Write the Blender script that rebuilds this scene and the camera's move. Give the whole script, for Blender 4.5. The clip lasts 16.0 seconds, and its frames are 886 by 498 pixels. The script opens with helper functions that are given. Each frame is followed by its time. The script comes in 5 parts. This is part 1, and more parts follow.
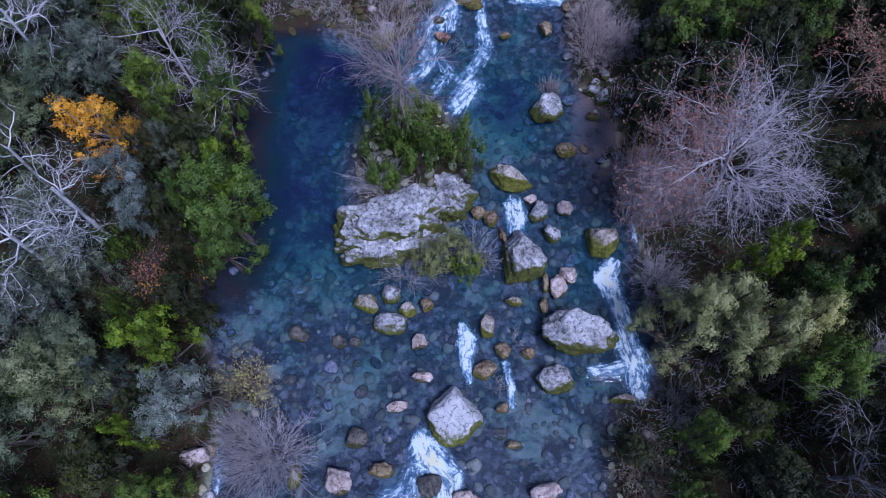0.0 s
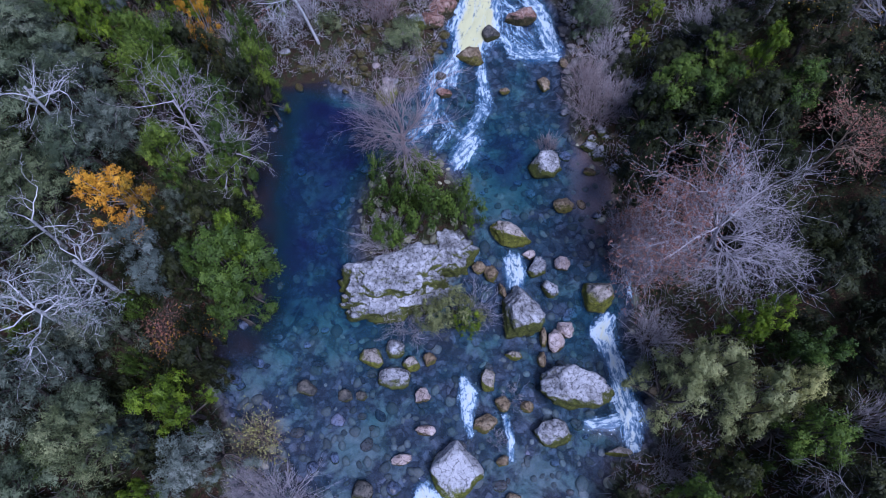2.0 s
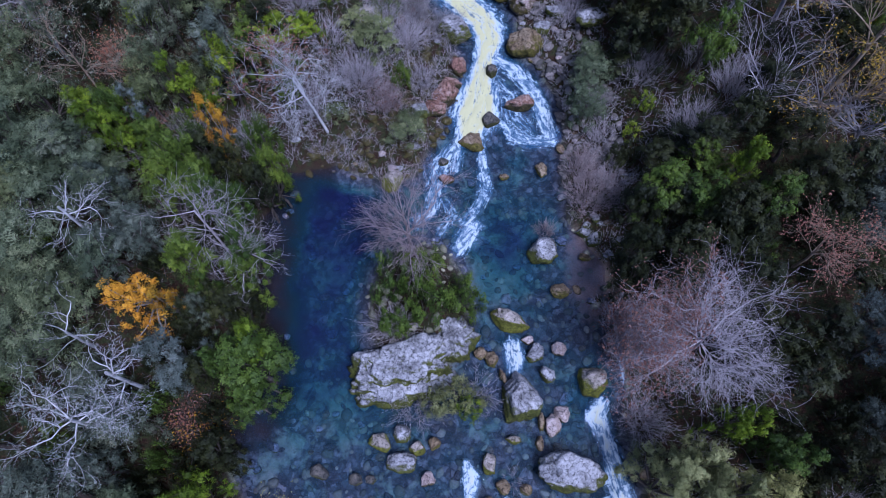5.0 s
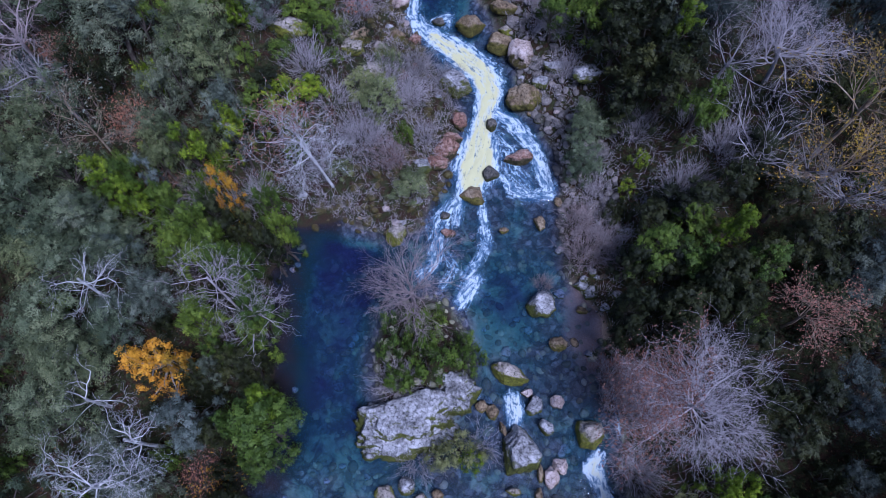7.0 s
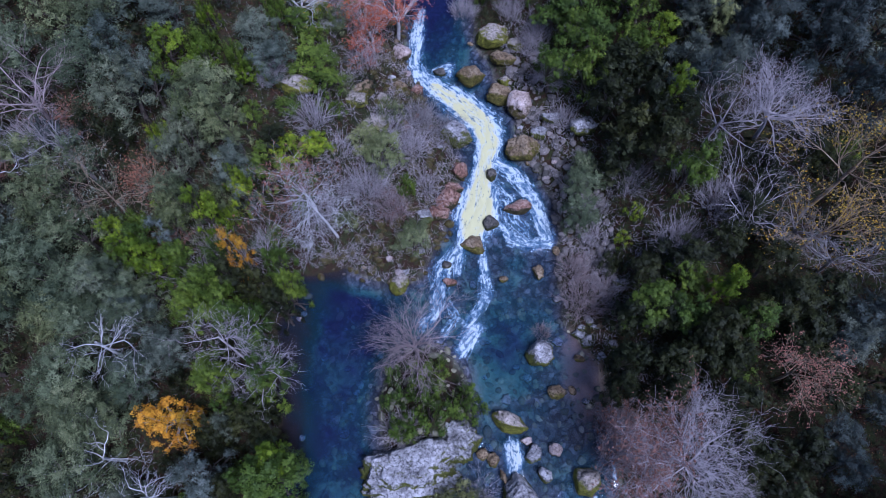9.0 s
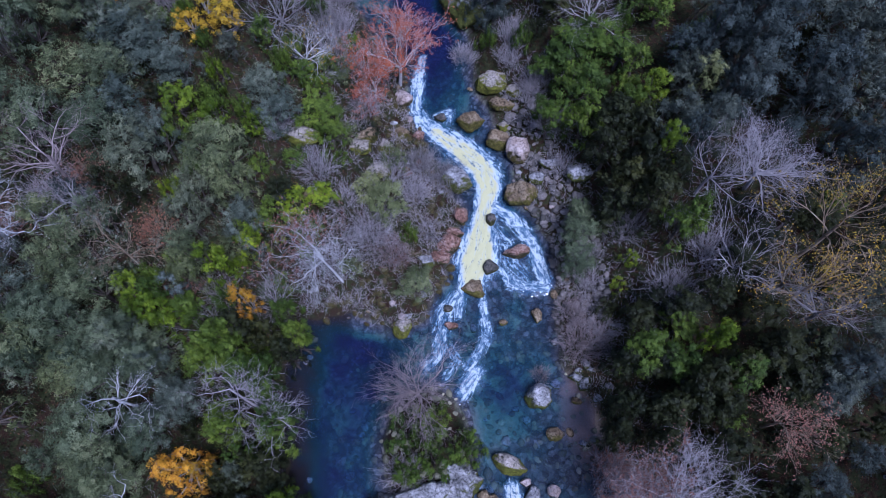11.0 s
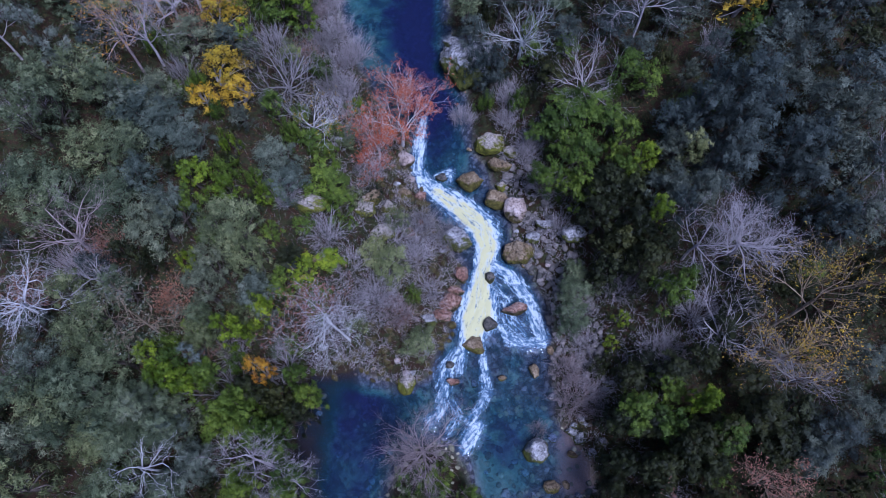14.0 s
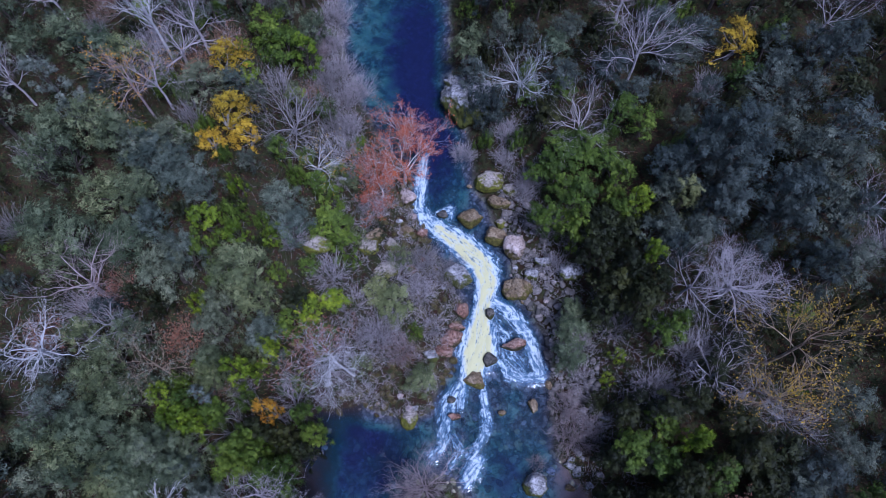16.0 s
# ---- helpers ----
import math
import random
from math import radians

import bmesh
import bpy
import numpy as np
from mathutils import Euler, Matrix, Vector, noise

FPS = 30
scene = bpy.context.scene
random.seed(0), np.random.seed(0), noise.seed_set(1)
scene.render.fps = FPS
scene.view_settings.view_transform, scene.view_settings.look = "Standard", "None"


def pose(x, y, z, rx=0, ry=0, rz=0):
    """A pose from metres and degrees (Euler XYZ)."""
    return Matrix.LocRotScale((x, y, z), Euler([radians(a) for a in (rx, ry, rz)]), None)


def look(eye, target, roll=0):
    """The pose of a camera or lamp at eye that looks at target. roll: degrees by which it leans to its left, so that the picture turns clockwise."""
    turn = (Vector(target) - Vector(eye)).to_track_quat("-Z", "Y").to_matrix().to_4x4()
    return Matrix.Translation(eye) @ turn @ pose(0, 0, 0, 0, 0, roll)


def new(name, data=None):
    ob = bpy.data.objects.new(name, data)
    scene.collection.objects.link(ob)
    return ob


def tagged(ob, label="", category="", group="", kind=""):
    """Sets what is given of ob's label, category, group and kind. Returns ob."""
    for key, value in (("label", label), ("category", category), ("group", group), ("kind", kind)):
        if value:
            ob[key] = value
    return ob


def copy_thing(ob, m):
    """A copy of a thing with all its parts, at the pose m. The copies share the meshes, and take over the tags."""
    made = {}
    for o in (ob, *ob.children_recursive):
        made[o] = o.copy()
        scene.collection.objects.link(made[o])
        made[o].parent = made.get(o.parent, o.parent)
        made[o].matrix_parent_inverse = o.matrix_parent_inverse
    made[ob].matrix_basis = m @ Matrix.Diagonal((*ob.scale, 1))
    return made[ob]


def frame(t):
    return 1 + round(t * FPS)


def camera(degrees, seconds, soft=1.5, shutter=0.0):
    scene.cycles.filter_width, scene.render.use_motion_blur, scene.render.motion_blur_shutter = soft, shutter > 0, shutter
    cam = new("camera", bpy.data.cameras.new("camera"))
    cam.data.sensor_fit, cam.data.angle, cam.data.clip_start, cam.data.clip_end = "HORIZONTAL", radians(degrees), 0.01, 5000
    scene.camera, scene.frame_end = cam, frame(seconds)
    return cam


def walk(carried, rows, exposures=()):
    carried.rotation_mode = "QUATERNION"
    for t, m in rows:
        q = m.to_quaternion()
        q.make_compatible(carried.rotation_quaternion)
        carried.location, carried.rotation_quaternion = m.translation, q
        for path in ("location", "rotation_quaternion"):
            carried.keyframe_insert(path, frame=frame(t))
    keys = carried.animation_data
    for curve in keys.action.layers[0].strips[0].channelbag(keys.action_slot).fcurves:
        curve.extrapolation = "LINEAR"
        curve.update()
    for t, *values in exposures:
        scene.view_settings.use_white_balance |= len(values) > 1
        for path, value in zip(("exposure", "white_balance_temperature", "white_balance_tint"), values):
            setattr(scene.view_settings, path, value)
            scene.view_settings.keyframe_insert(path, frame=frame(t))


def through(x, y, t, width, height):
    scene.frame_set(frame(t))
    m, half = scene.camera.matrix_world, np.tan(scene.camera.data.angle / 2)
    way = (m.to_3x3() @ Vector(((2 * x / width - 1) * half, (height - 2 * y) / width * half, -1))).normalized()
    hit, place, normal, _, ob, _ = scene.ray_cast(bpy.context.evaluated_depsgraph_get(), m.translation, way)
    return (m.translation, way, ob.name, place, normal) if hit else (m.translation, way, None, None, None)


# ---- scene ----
cam = camera(70.0, 16.0, soft=1.0)
# seconds, place of the camera, its tilt from straight down, yaw, lean
PATH = [
    (0, 0.026, 0.115, 33.008, 22.001, -0.048, 0.726),
    (0.5, -0.019, 0.607, 33.555, 22.134, -0.082, 0.777),
    (1, -0.063, 1.159, 34.153, 22.217, -0.100, 0.795),
    (1.5, -0.105, 1.758, 34.792, 22.264, -0.104, 0.786),
    (2, -0.145, 2.397, 35.461, 22.285, -0.096, 0.754),
    (2.5, -0.183, 3.065, 36.150, 22.289, -0.076, 0.706),
    (3, -0.219, 3.757, 36.852, 22.284, -0.047, 0.644),
    (3.5, -0.254, 4.464, 37.562, 22.276, -0.011, 0.571),
    (4, -0.287, 5.180, 38.275, 22.269, 0.030, 0.492),
    (4.5, -0.318, 5.902, 38.987, 22.266, 0.075, 0.410),
    (5, -0.349, 6.623, 39.696, 22.271, 0.122, 0.325),
    (7.5, -0.489, 10.123, 43.169, 22.424, 0.320, -0.063),
    (8, -0.517, 10.788, 43.853, 22.476, 0.344, -0.126),
    (8.5, -0.545, 11.439, 44.536, 22.532, 0.359, -0.184),
    (9, -0.573, 12.076, 45.220, 22.589, 0.367, -0.236),
    (11.5, -0.720, 15.075, 48.707, 22.831, 0.284, -0.424),
    (12, -0.750, 15.645, 49.423, 22.862, 0.250, -0.453),
    (12.5, -0.779, 16.208, 50.144, 22.888, 0.213, -0.482),
    (13, -0.807, 16.765, 50.868, 22.908, 0.178, -0.512),
    (13.5, -0.833, 17.319, 51.594, 22.927, 0.146, -0.544),
    (14, -0.857, 17.871, 52.315, 22.945, 0.121, -0.580),
    (14.5, -0.877, 18.422, 53.028, 22.969, 0.108, -0.621),
    (15, -0.893, 18.974, 53.726, 23.004, 0.112, -0.669),
    (15.5, -0.904, 19.527, 54.401, 23.057, 0.138, -0.725),
    (16, -0.907, 20.083, 55.042, 23.137, 0.192, -0.791),
]
EXPOSURE, KELVIN, TINT = 0.27, 4680, 27
SKY, SUN = 0.075, 3.0
walk(cam, [(t, pose(x, y, z, 0, 0, yaw) @ pose(0, 0, 0, tilt) @ pose(0, 0, 0, 0, 0, lean)) for t, x, y, z, tilt, yaw, lean in PATH],
     [(0, EXPOSURE, KELVIN, TINT), (16, EXPOSURE, KELVIN, TINT)])

# ---------------------------------------------------------------- light
scene.world = bpy.data.worlds.new("world")
scene.world.use_nodes = True
wt = scene.world.node_tree
sky = wt.nodes.new("ShaderNodeTexSky")
sky.sky_type, sky.sun_disc = "NISHITA", False
sky.sun_elevation, sky.sun_rotation = radians(65), radians(140)
sky.air_density, sky.dust_density, sky.ozone_density = 1.0, 2.5, 2.0
wt.links.new(sky.outputs[0], wt.nodes["Background"].inputs[0])
wt.nodes["Background"].inputs[1].default_value = SKY

sun = new("sun", bpy.data.lights.new("sun", "SUN"))
sun.data.energy, sun.data.angle, sun.data.color = SUN, radians(18), (1.0, 0.95, 0.92)
sun.matrix_basis = look((18, 2, 62), (0, 24, 0))

# ---------------------------------------------------------------- materials


class Mat:
    """A node material under construction."""

    def __init__(self, name, rough=0.8, spec=0.3):
        self.m = bpy.data.materials.new(name)
        self.m.use_nodes = True
        self.t = self.m.node_tree
        self.b = self.t.nodes["Principled BSDF"]
        self.out = self.t.nodes["Material Output"]
        self.b.inputs["Roughness"].default_value = rough
        self.b.inputs["Specular IOR Level"].default_value = spec

    def node(self, kind, **inputs):
        n = self.t.nodes.new(kind)
        for k, v in inputs.items():
            self.put(n, k, v)
        return n

    def put(self, n, k, v):
        s = n.inputs[int(k[1:])] if k[0] == "i" and k[1:].isdigit() else n.inputs[k]
        if isinstance(v, bpy.types.NodeSocket):
            self.t.links.new(v, s)
        else:
            s.default_value = v

    def coords(self):
        return self.node("ShaderNodeNewGeometry").outputs["Position"]

    def noise(self, scale, detail=4, rough=0.55, at=None, bent=0.0):
        n = self.node("ShaderNodeTexNoise", Scale=scale, Detail=detail, Roughness=rough, Distortion=bent)
        self.put(n, "Vector", at or self.coords())
        return n.outputs["Fac"]

    def ramp(self, fac, *stops):
        n = self.node("ShaderNodeValToRGB", Fac=fac)
        e = n.color_ramp.elements
        while len(e) < len(stops):
            e.new(0.5)
        for el, (p, c) in zip(e, stops):
            el.position, el.color = p, (*c, 1) if len(c) == 3 else c
        return n.outputs["Color"]

    def mix(self, fac, a, b, kind="MIX"):
        n = self.t.nodes.new("ShaderNodeMix")
        n.data_type, n.blend_type = "RGBA", kind
        for k, v in ((0, fac), (6, a), (7, b)):
            if isinstance(v, bpy.types.NodeSocket):
                self.t.links.new(v, n.inputs[k])
            else:
                n.inputs[k].default_value = (*v, 1) if isinstance(v, tuple) and len(v) == 3 else v
        return n.outputs[2]

    def math(self, op, a, b=0.0, clamp=False):
        n = self.t.nodes.new("ShaderNodeMath")
        n.operation, n.use_clamp = op, clamp
        for k, v in ((0, a), (1, b)):
            if isinstance(v, bpy.types.NodeSocket):
                self.t.links.new(v, n.inputs[k])
            else:
                n.inputs[k].default_value = v
        return n.outputs[0]

    def bump(self, height, strength, distance):
        n = self.node("ShaderNodeBump", Strength=strength, Distance=distance, Height=height)
        self.put(self.b, "Normal", n.outputs[0])
        return n.outputs[0]

    def color(self, c):
        self.put(self.b, "Base Color", c)


def grey(v):
    return (v, v, v)


def leaf_material(name, dark, mid, light, through=0.14):
    """Leaves: each leaf its own shade, each tree its own cast."""
    m = Mat(name, 0.6, 0.25)
    isle = m.node("ShaderNodeNewGeometry").outputs["Random Per Island"]
    own = m.node("ShaderNodeObjectInfo").outputs["Random"]
    patch = m.noise(0.9, 2)
    bough = m.node("ShaderNodeAttribute")
    bough.attribute_name = "tone"
    v = m.math("ADD", m.math("MULTIPLY", isle, 0.2), m.math("MULTIPLY", patch, 0.4))
    v = m.math("ADD", v, m.math("MULTIPLY", bough.outputs["Fac"], 0.4))
    c = m.ramp(v, (0.2, dark), (0.5, mid), (0.78, light))
    tint = m.ramp(own, (0.0, (0.6, 0.66, 0.68)), (0.5, (0.98, 0.98, 0.94)), (1.0, (1.3, 1.2, 0.9)))
    c = m.mix(1.0, c, tint, "MULTIPLY")
    m.color(c)
    tr = m.node("ShaderNodeBsdfTranslucent", Color=c)
    mixer = m.node("ShaderNodeMixShader", Fac=through)
    m.t.links.new(m.b.outputs[0], mixer.inputs[1])
    m.t.links.new(tr.outputs[0], mixer.inputs[2])
    m.t.links.new(mixer.outputs[0], m.out.inputs[0])
    return m.m


def bark_material(name, dark, mid, light, patches=2.0):
    m = Mat(name, 0.85, 0.15)
    big, fine = m.noise(patches, 3), m.noise(16.0, 4)
    v = m.math("ADD", m.math("MULTIPLY", big, 0.65), m.math("MULTIPLY", fine, 0.35))
    m.color(m.ramp(v, (0.3, dark), (0.5, mid), (0.68, light)))
    m.bump(fine, 0.4, 0.02)
    return m.m


def rock_material(name, dark, mid, light, moss, moss_cover, wet=0.5):
    """Stone with grain, cracks, a wet dark foot and moss towards the foot."""
    m = Mat(name, 0.8, 0.3)
    at = m.coords()
    big, fine, grain = m.noise(1.1, 4, 0.6, at), m.noise(5.0, 6, 0.65, at), m.noise(38.0, 3, 0.6, at)
    v = m.math("ADD", m.math("MULTIPLY", big, 0.5), m.math("MULTIPLY", fine, 0.5))
    c = m.ramp(v, (0.36, dark), (0.49, mid), (0.62, light))
    pits = m.node("ShaderNodeTexVoronoi", Scale=3.2, Vector=at)
    pits.feature = "DISTANCE_TO_EDGE"
    warp = m.math("ADD", pits.outputs["Distance"], m.math("MULTIPLY", m.math("SUBTRACT", fine, 0.5), 0.35))
    crack = m.ramp(warp, (0.0, grey(1.0)), (0.045, grey(0.0)))
    c = m.mix(m.math("MULTIPLY", crack, 0.75), c, tuple(0.3 * k for k in dark))
    speck = m.ramp(grain, (0.35, grey(0.72)), (0.65, grey(1.2)))
    c = m.mix(1.0, c, speck, "MULTIPLY")
    rise = m.node("ShaderNodeAttribute")
    rise.attribute_name = "rise"
    facing = m.node("ShaderNodeSeparateXYZ", Vector=m.node("ShaderNodeNewGeometry").outputs["Normal"])
    edge = m.math("ADD", rise.outputs["Fac"], m.math("MULTIPLY", m.math("SUBTRACT", m.noise(2.4, 5, 0.65, at), 0.5), 1.1))
    edge = m.math("ADD", edge, m.math("MULTIPLY", m.math("SUBTRACT", m.noise(11.0, 5, 0.7, at), 0.5), 0.9))
    edge = m.math("ADD", edge, m.math("MULTIPLY", facing.outputs[2], 0.3))
    edge = m.math("ADD", edge, m.math("MULTIPLY", facing.outputs[1], 0.6))
    mossy = m.ramp(edge, (moss_cover - 0.12, grey(1.0)), (moss_cover + 0.22, grey(0.0)))
    tuft = m.noise(22.0, 3, 0.6, at)
    green = m.ramp(m.math("ADD", m.math("MULTIPLY", tuft, 0.5), m.math("MULTIPLY", m.noise(4.0, 5, 0.7, at), 0.5)), (0.36, tuple(0.2 * k for k in moss)), (0.5, tuple(0.75 * k for k in moss)), (0.64, tuple(1.7 * k for k in moss)))
    c = m.mix(mossy, c, green)
    foot = m.ramp(rise.outputs["Fac"], (0.02, grey(1.0)), (0.16, grey(0.0)))
    c = m.mix(m.math("MULTIPLY", foot, wet), c, tuple(0.35 * k for k in dark))
    m.color(c)
    m.put(m.b, "Roughness", m.ramp(foot, (0.0, grey(0.85)), (1.0, grey(0.3))))
    h = m.math("ADD", m.math("MULTIPLY", fine, 0.7), m.math("MULTIPLY", grain, 0.3))
    h = m.math("ADD", h, m.math("MULTIPLY", mossy, m.math("MULTIPLY", tuft, 0.5)))
    m.bump(h, 0.7, 0.12)
    return m.m


MOSS = (0.12, 0.13, 0.014)
ROCK = {
    "g": (rock_material("pale_limestone", (0.06, 0.057, 0.055), (0.25, 0.242, 0.238), (0.5, 0.485, 0.475), (0.085, 0.092, 0.014), 0.6), "pale grey limestone boulder with green moss round its wet foot"),
    "f": (rock_material("smooth_grey_stone", (0.25, 0.24, 0.235), (0.42, 0.41, 0.4), (0.52, 0.5, 0.48), MOSS, 0.5), "large flat-topped grey boulder with mossy sides in the stream"),
    "p": (rock_material("pink_stone", (0.22, 0.16, 0.13), (0.42, 0.33, 0.28), (0.6, 0.5, 0.45), (0.075, 0.06, 0.015), 0.12), "rounded pinkish boulder with a dry pale top, standing in water"),
    "b": (rock_material("brown_stone", (0.08, 0.055, 0.03), (0.19, 0.135, 0.075), (0.32, 0.25, 0.16), (0.11, 0.095, 0.016), 0.4), "brown stained boulder half sunk in the stream"),
    "m": (rock_material("mossy_stone", (0.13, 0.11, 0.08), (0.3, 0.26, 0.21), (0.5, 0.43, 0.37), (0.135, 0.135, 0.014), 0.86), "boulder overgrown with yellow-green moss at the water"),
    "r": (rock_material("red_brown_stone", (0.09, 0.045, 0.03), (0.24, 0.13, 0.09), (0.42, 0.3, 0.24), (0.06, 0.05, 0.015), 0.1), "wet reddish-brown boulder beside the white water"),
    "d": (rock_material("dark_wet_stone", (0.03, 0.03, 0.028), (0.075, 0.07, 0.06), (0.16, 0.14, 0.11), (0.05, 0.05, 0.012), 0.3), "dark wet rock awash in the stream"),
}

# The low values of ash and dark hold part of the right slope's shade.
LEAF = {
    "olive": leaf_material("grey_green_leaves", (0.026, 0.035, 0.016), (0.1, 0.125, 0.06), (0.25, 0.278, 0.15)),
    "ash": leaf_material("blue_grey_leaves", (0.014, 0.02, 0.017), (0.054, 0.068, 0.058), (0.145, 0.17, 0.145)),
    "sage": leaf_material("sage_grey_leaves", (0.027, 0.035, 0.024), (0.106, 0.128, 0.09), (0.26, 0.285, 0.21)),
    "pale": leaf_material("silver_green_leaves", (0.05, 0.063, 0.047), (0.16, 0.185, 0.15), (0.34, 0.365, 0.31)),
    "green": leaf_material("mid_green_leaves", (0.026, 0.042, 0.005), (0.08, 0.125, 0.014), (0.18, 0.245, 0.03)),
    "dark": leaf_material("shaded_dark_green_leaves", (0.007, 0.009, 0.0025), (0.022, 0.027, 0.0075), (0.058, 0.064, 0.017)),
    "lime": leaf_material("yellow_green_leaves", (0.04, 0.064, 0.003), (0.125, 0.185, 0.006), (0.28, 0.36, 0.014)),
    "willow": leaf_material("tan_green_leaves", (0.1, 0.105, 0.034), (0.245, 0.255, 0.09), (0.46, 0.45, 0.19)),
    "orange": leaf_material("orange_leaves", (0.25, 0.1, 0.005), (0.55, 0.27, 0.012), (0.75, 0.44, 0.03)),
    "yellow": leaf_material("yellow_leaves", (0.14, 0.08, 0.004), (0.4, 0.26, 0.01), (0.6, 0.43, 0.025)),
    "red": leaf_material("rust_red_leaves", (0.16, 0.035, 0.018), (0.37, 0.1, 0.045), (0.55, 0.2, 0.1)),
    "rust": leaf_material("dry_brown_leaves", (0.08, 0.034, 0.023), (0.25, 0.108, 0.072), (0.4, 0.2, 0.14)),
    "litter": leaf_material("fallen_leaves", (0.05, 0.025, 0.012), (0.15, 0.075, 0.03), (0.32, 0.17, 0.06), 0.1),
}
BARK = {
    "brown": bark_material("brown_bark", (0.035, 0.027, 0.02), (0.085, 0.068, 0.055), (0.16, 0.135, 0.11)),
    "grey": bark_material("grey_bark", (0.14, 0.125, 0.12), (0.27, 0.245, 0.235), (0.4, 0.37, 0.35)),
    "white": bark_material("lichen_white_bark", (0.28, 0.27, 0.26), (0.55, 0.535, 0.515), (0.78, 0.76, 0.73)),
    "mauve": bark_material("mauve_twigs", (0.24, 0.21, 0.21), (0.42, 0.375, 0.37), (0.58, 0.53, 0.52)),
    "pinkish": bark_material("pinkish_twigs", (0.2, 0.15, 0.14), (0.34, 0.27, 0.25), (0.47, 0.39, 0.37)),
    "reed": bark_material("reed_stems", (0.14, 0.1, 0.06), (0.27, 0.2, 0.13), (0.42, 0.34, 0.24)),
}


def ground_material():
    """Forest soil and leaf litter above the water line, gravel and silt below it."""
    m = Mat("soil_and_gravel", 0.95, 0.1)
    at = m.coords()
    big, mid, fine = m.noise(0.35, 3, 0.5, at), m.noise(2.2, 5, 0.65, at), m.noise(13.0, 5, 0.7, at)
    soil = m.ramp(fine, (0.3, (0.012, 0.007, 0.005)), (0.5, (0.035, 0.02, 0.013)), (0.7, (0.085, 0.048, 0.03)))
    scrub = m.ramp(fine, (0.3, (0.014, 0.02, 0.007)), (0.6, (0.045, 0.05, 0.02)))
    c = m.mix(m.ramp(mid, (0.42, grey(0.0)), (0.58, grey(1.0))), soil, scrub)
    bent = m.node("ShaderNodeVectorMath", i0=at, i1=m.node("ShaderNodeTexNoise", Scale=1.6, Vector=at).outputs["Color"])
    cell = m.node("ShaderNodeTexVoronoi", Scale=2.6, Vector=bent.outputs[0], Randomness=1.0)
    stone = m.ramp(m.node("ShaderNodeSeparateColor", Color=cell.outputs["Color"]).outputs[0], (0.0, (0.1, 0.1, 0.09)), (0.5, (0.2, 0.2, 0.18)), (0.85, (0.32, 0.31, 0.27)), (1.0, (0.45, 0.42, 0.37)))
    gap = m.ramp(cell.outputs["Distance"], (0.3, grey(1.0)), (0.75, grey(0.55)))
    stone = m.mix(1.0, stone, gap, "MULTIPLY")
    stone = m.mix(1.0, stone, m.ramp(fine, (0.3, grey(0.5)), (0.7, grey(1.0))), "MULTIPLY")
    silty = m.node("ShaderNodeAttribute")
    silty.attribute_name = "silt"
    drift = m.math("ADD", m.noise(0.5, 5, 0.62, at, 0.6), m.math("MULTIPLY", silty.outputs["Fac"], 0.22))
    silt = m.ramp(drift, (0.54, grey(0.0)), (0.63, grey(1.0)))
    stone = m.mix(m.math("MULTIPLY", silt, 0.75), stone, m.ramp(mid, (0.35, (0.26, 0.29, 0.19)), (0.65, (0.46, 0.49, 0.33))))
    weed = m.ramp(m.noise(0.6, 5, 0.7, at, 0.5), (0.51, grey(0.0)), (0.6, grey(1.0)))
    stone = m.mix(m.math("MULTIPLY", weed, 0.7), stone, (0.045, 0.047, 0.035))
    bed = m.node("ShaderNodeAttribute")
    bed.attribute_name = "bed"
    sand = m.node("ShaderNodeAttribute")
    sand.attribute_name = "sand"
    bank = m.ramp(m.math("ADD", sand.outputs["Fac"], m.math("MULTIPLY", m.math("SUBTRACT", mid, 0.5), 0.8)), (0.3, grey(0.0)), (0.6, grey(1.0)))
    stone = m.mix(bank, stone, m.ramp(fine, (0.3, (0.26, 0.18, 0.13)), (0.7, (0.5, 0.38, 0.28))))
    # Litter-dark bed colour that also holds tree shade and reflection along the left margin.
    shade_litter = m.node("ShaderNodeAttribute")
    shade_litter.attribute_name = "shade_litter"
    stone = m.mix(m.ramp(m.math("ADD", shade_litter.outputs["Fac"], m.math("MULTIPLY", m.math("SUBTRACT", mid, 0.5), 0.9)), (0.25, grey(0.0)), (0.7, grey(1.0))), stone, m.ramp(fine, (0.3, (0.014, 0.011, 0.008)), (0.7, (0.06, 0.045, 0.03))))
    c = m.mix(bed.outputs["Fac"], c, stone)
    m.color(c)
    m.bump(m.math("ADD", fine, m.math("MULTIPLY", mid, 0.8)), 0.8, 0.1)
    return m.m


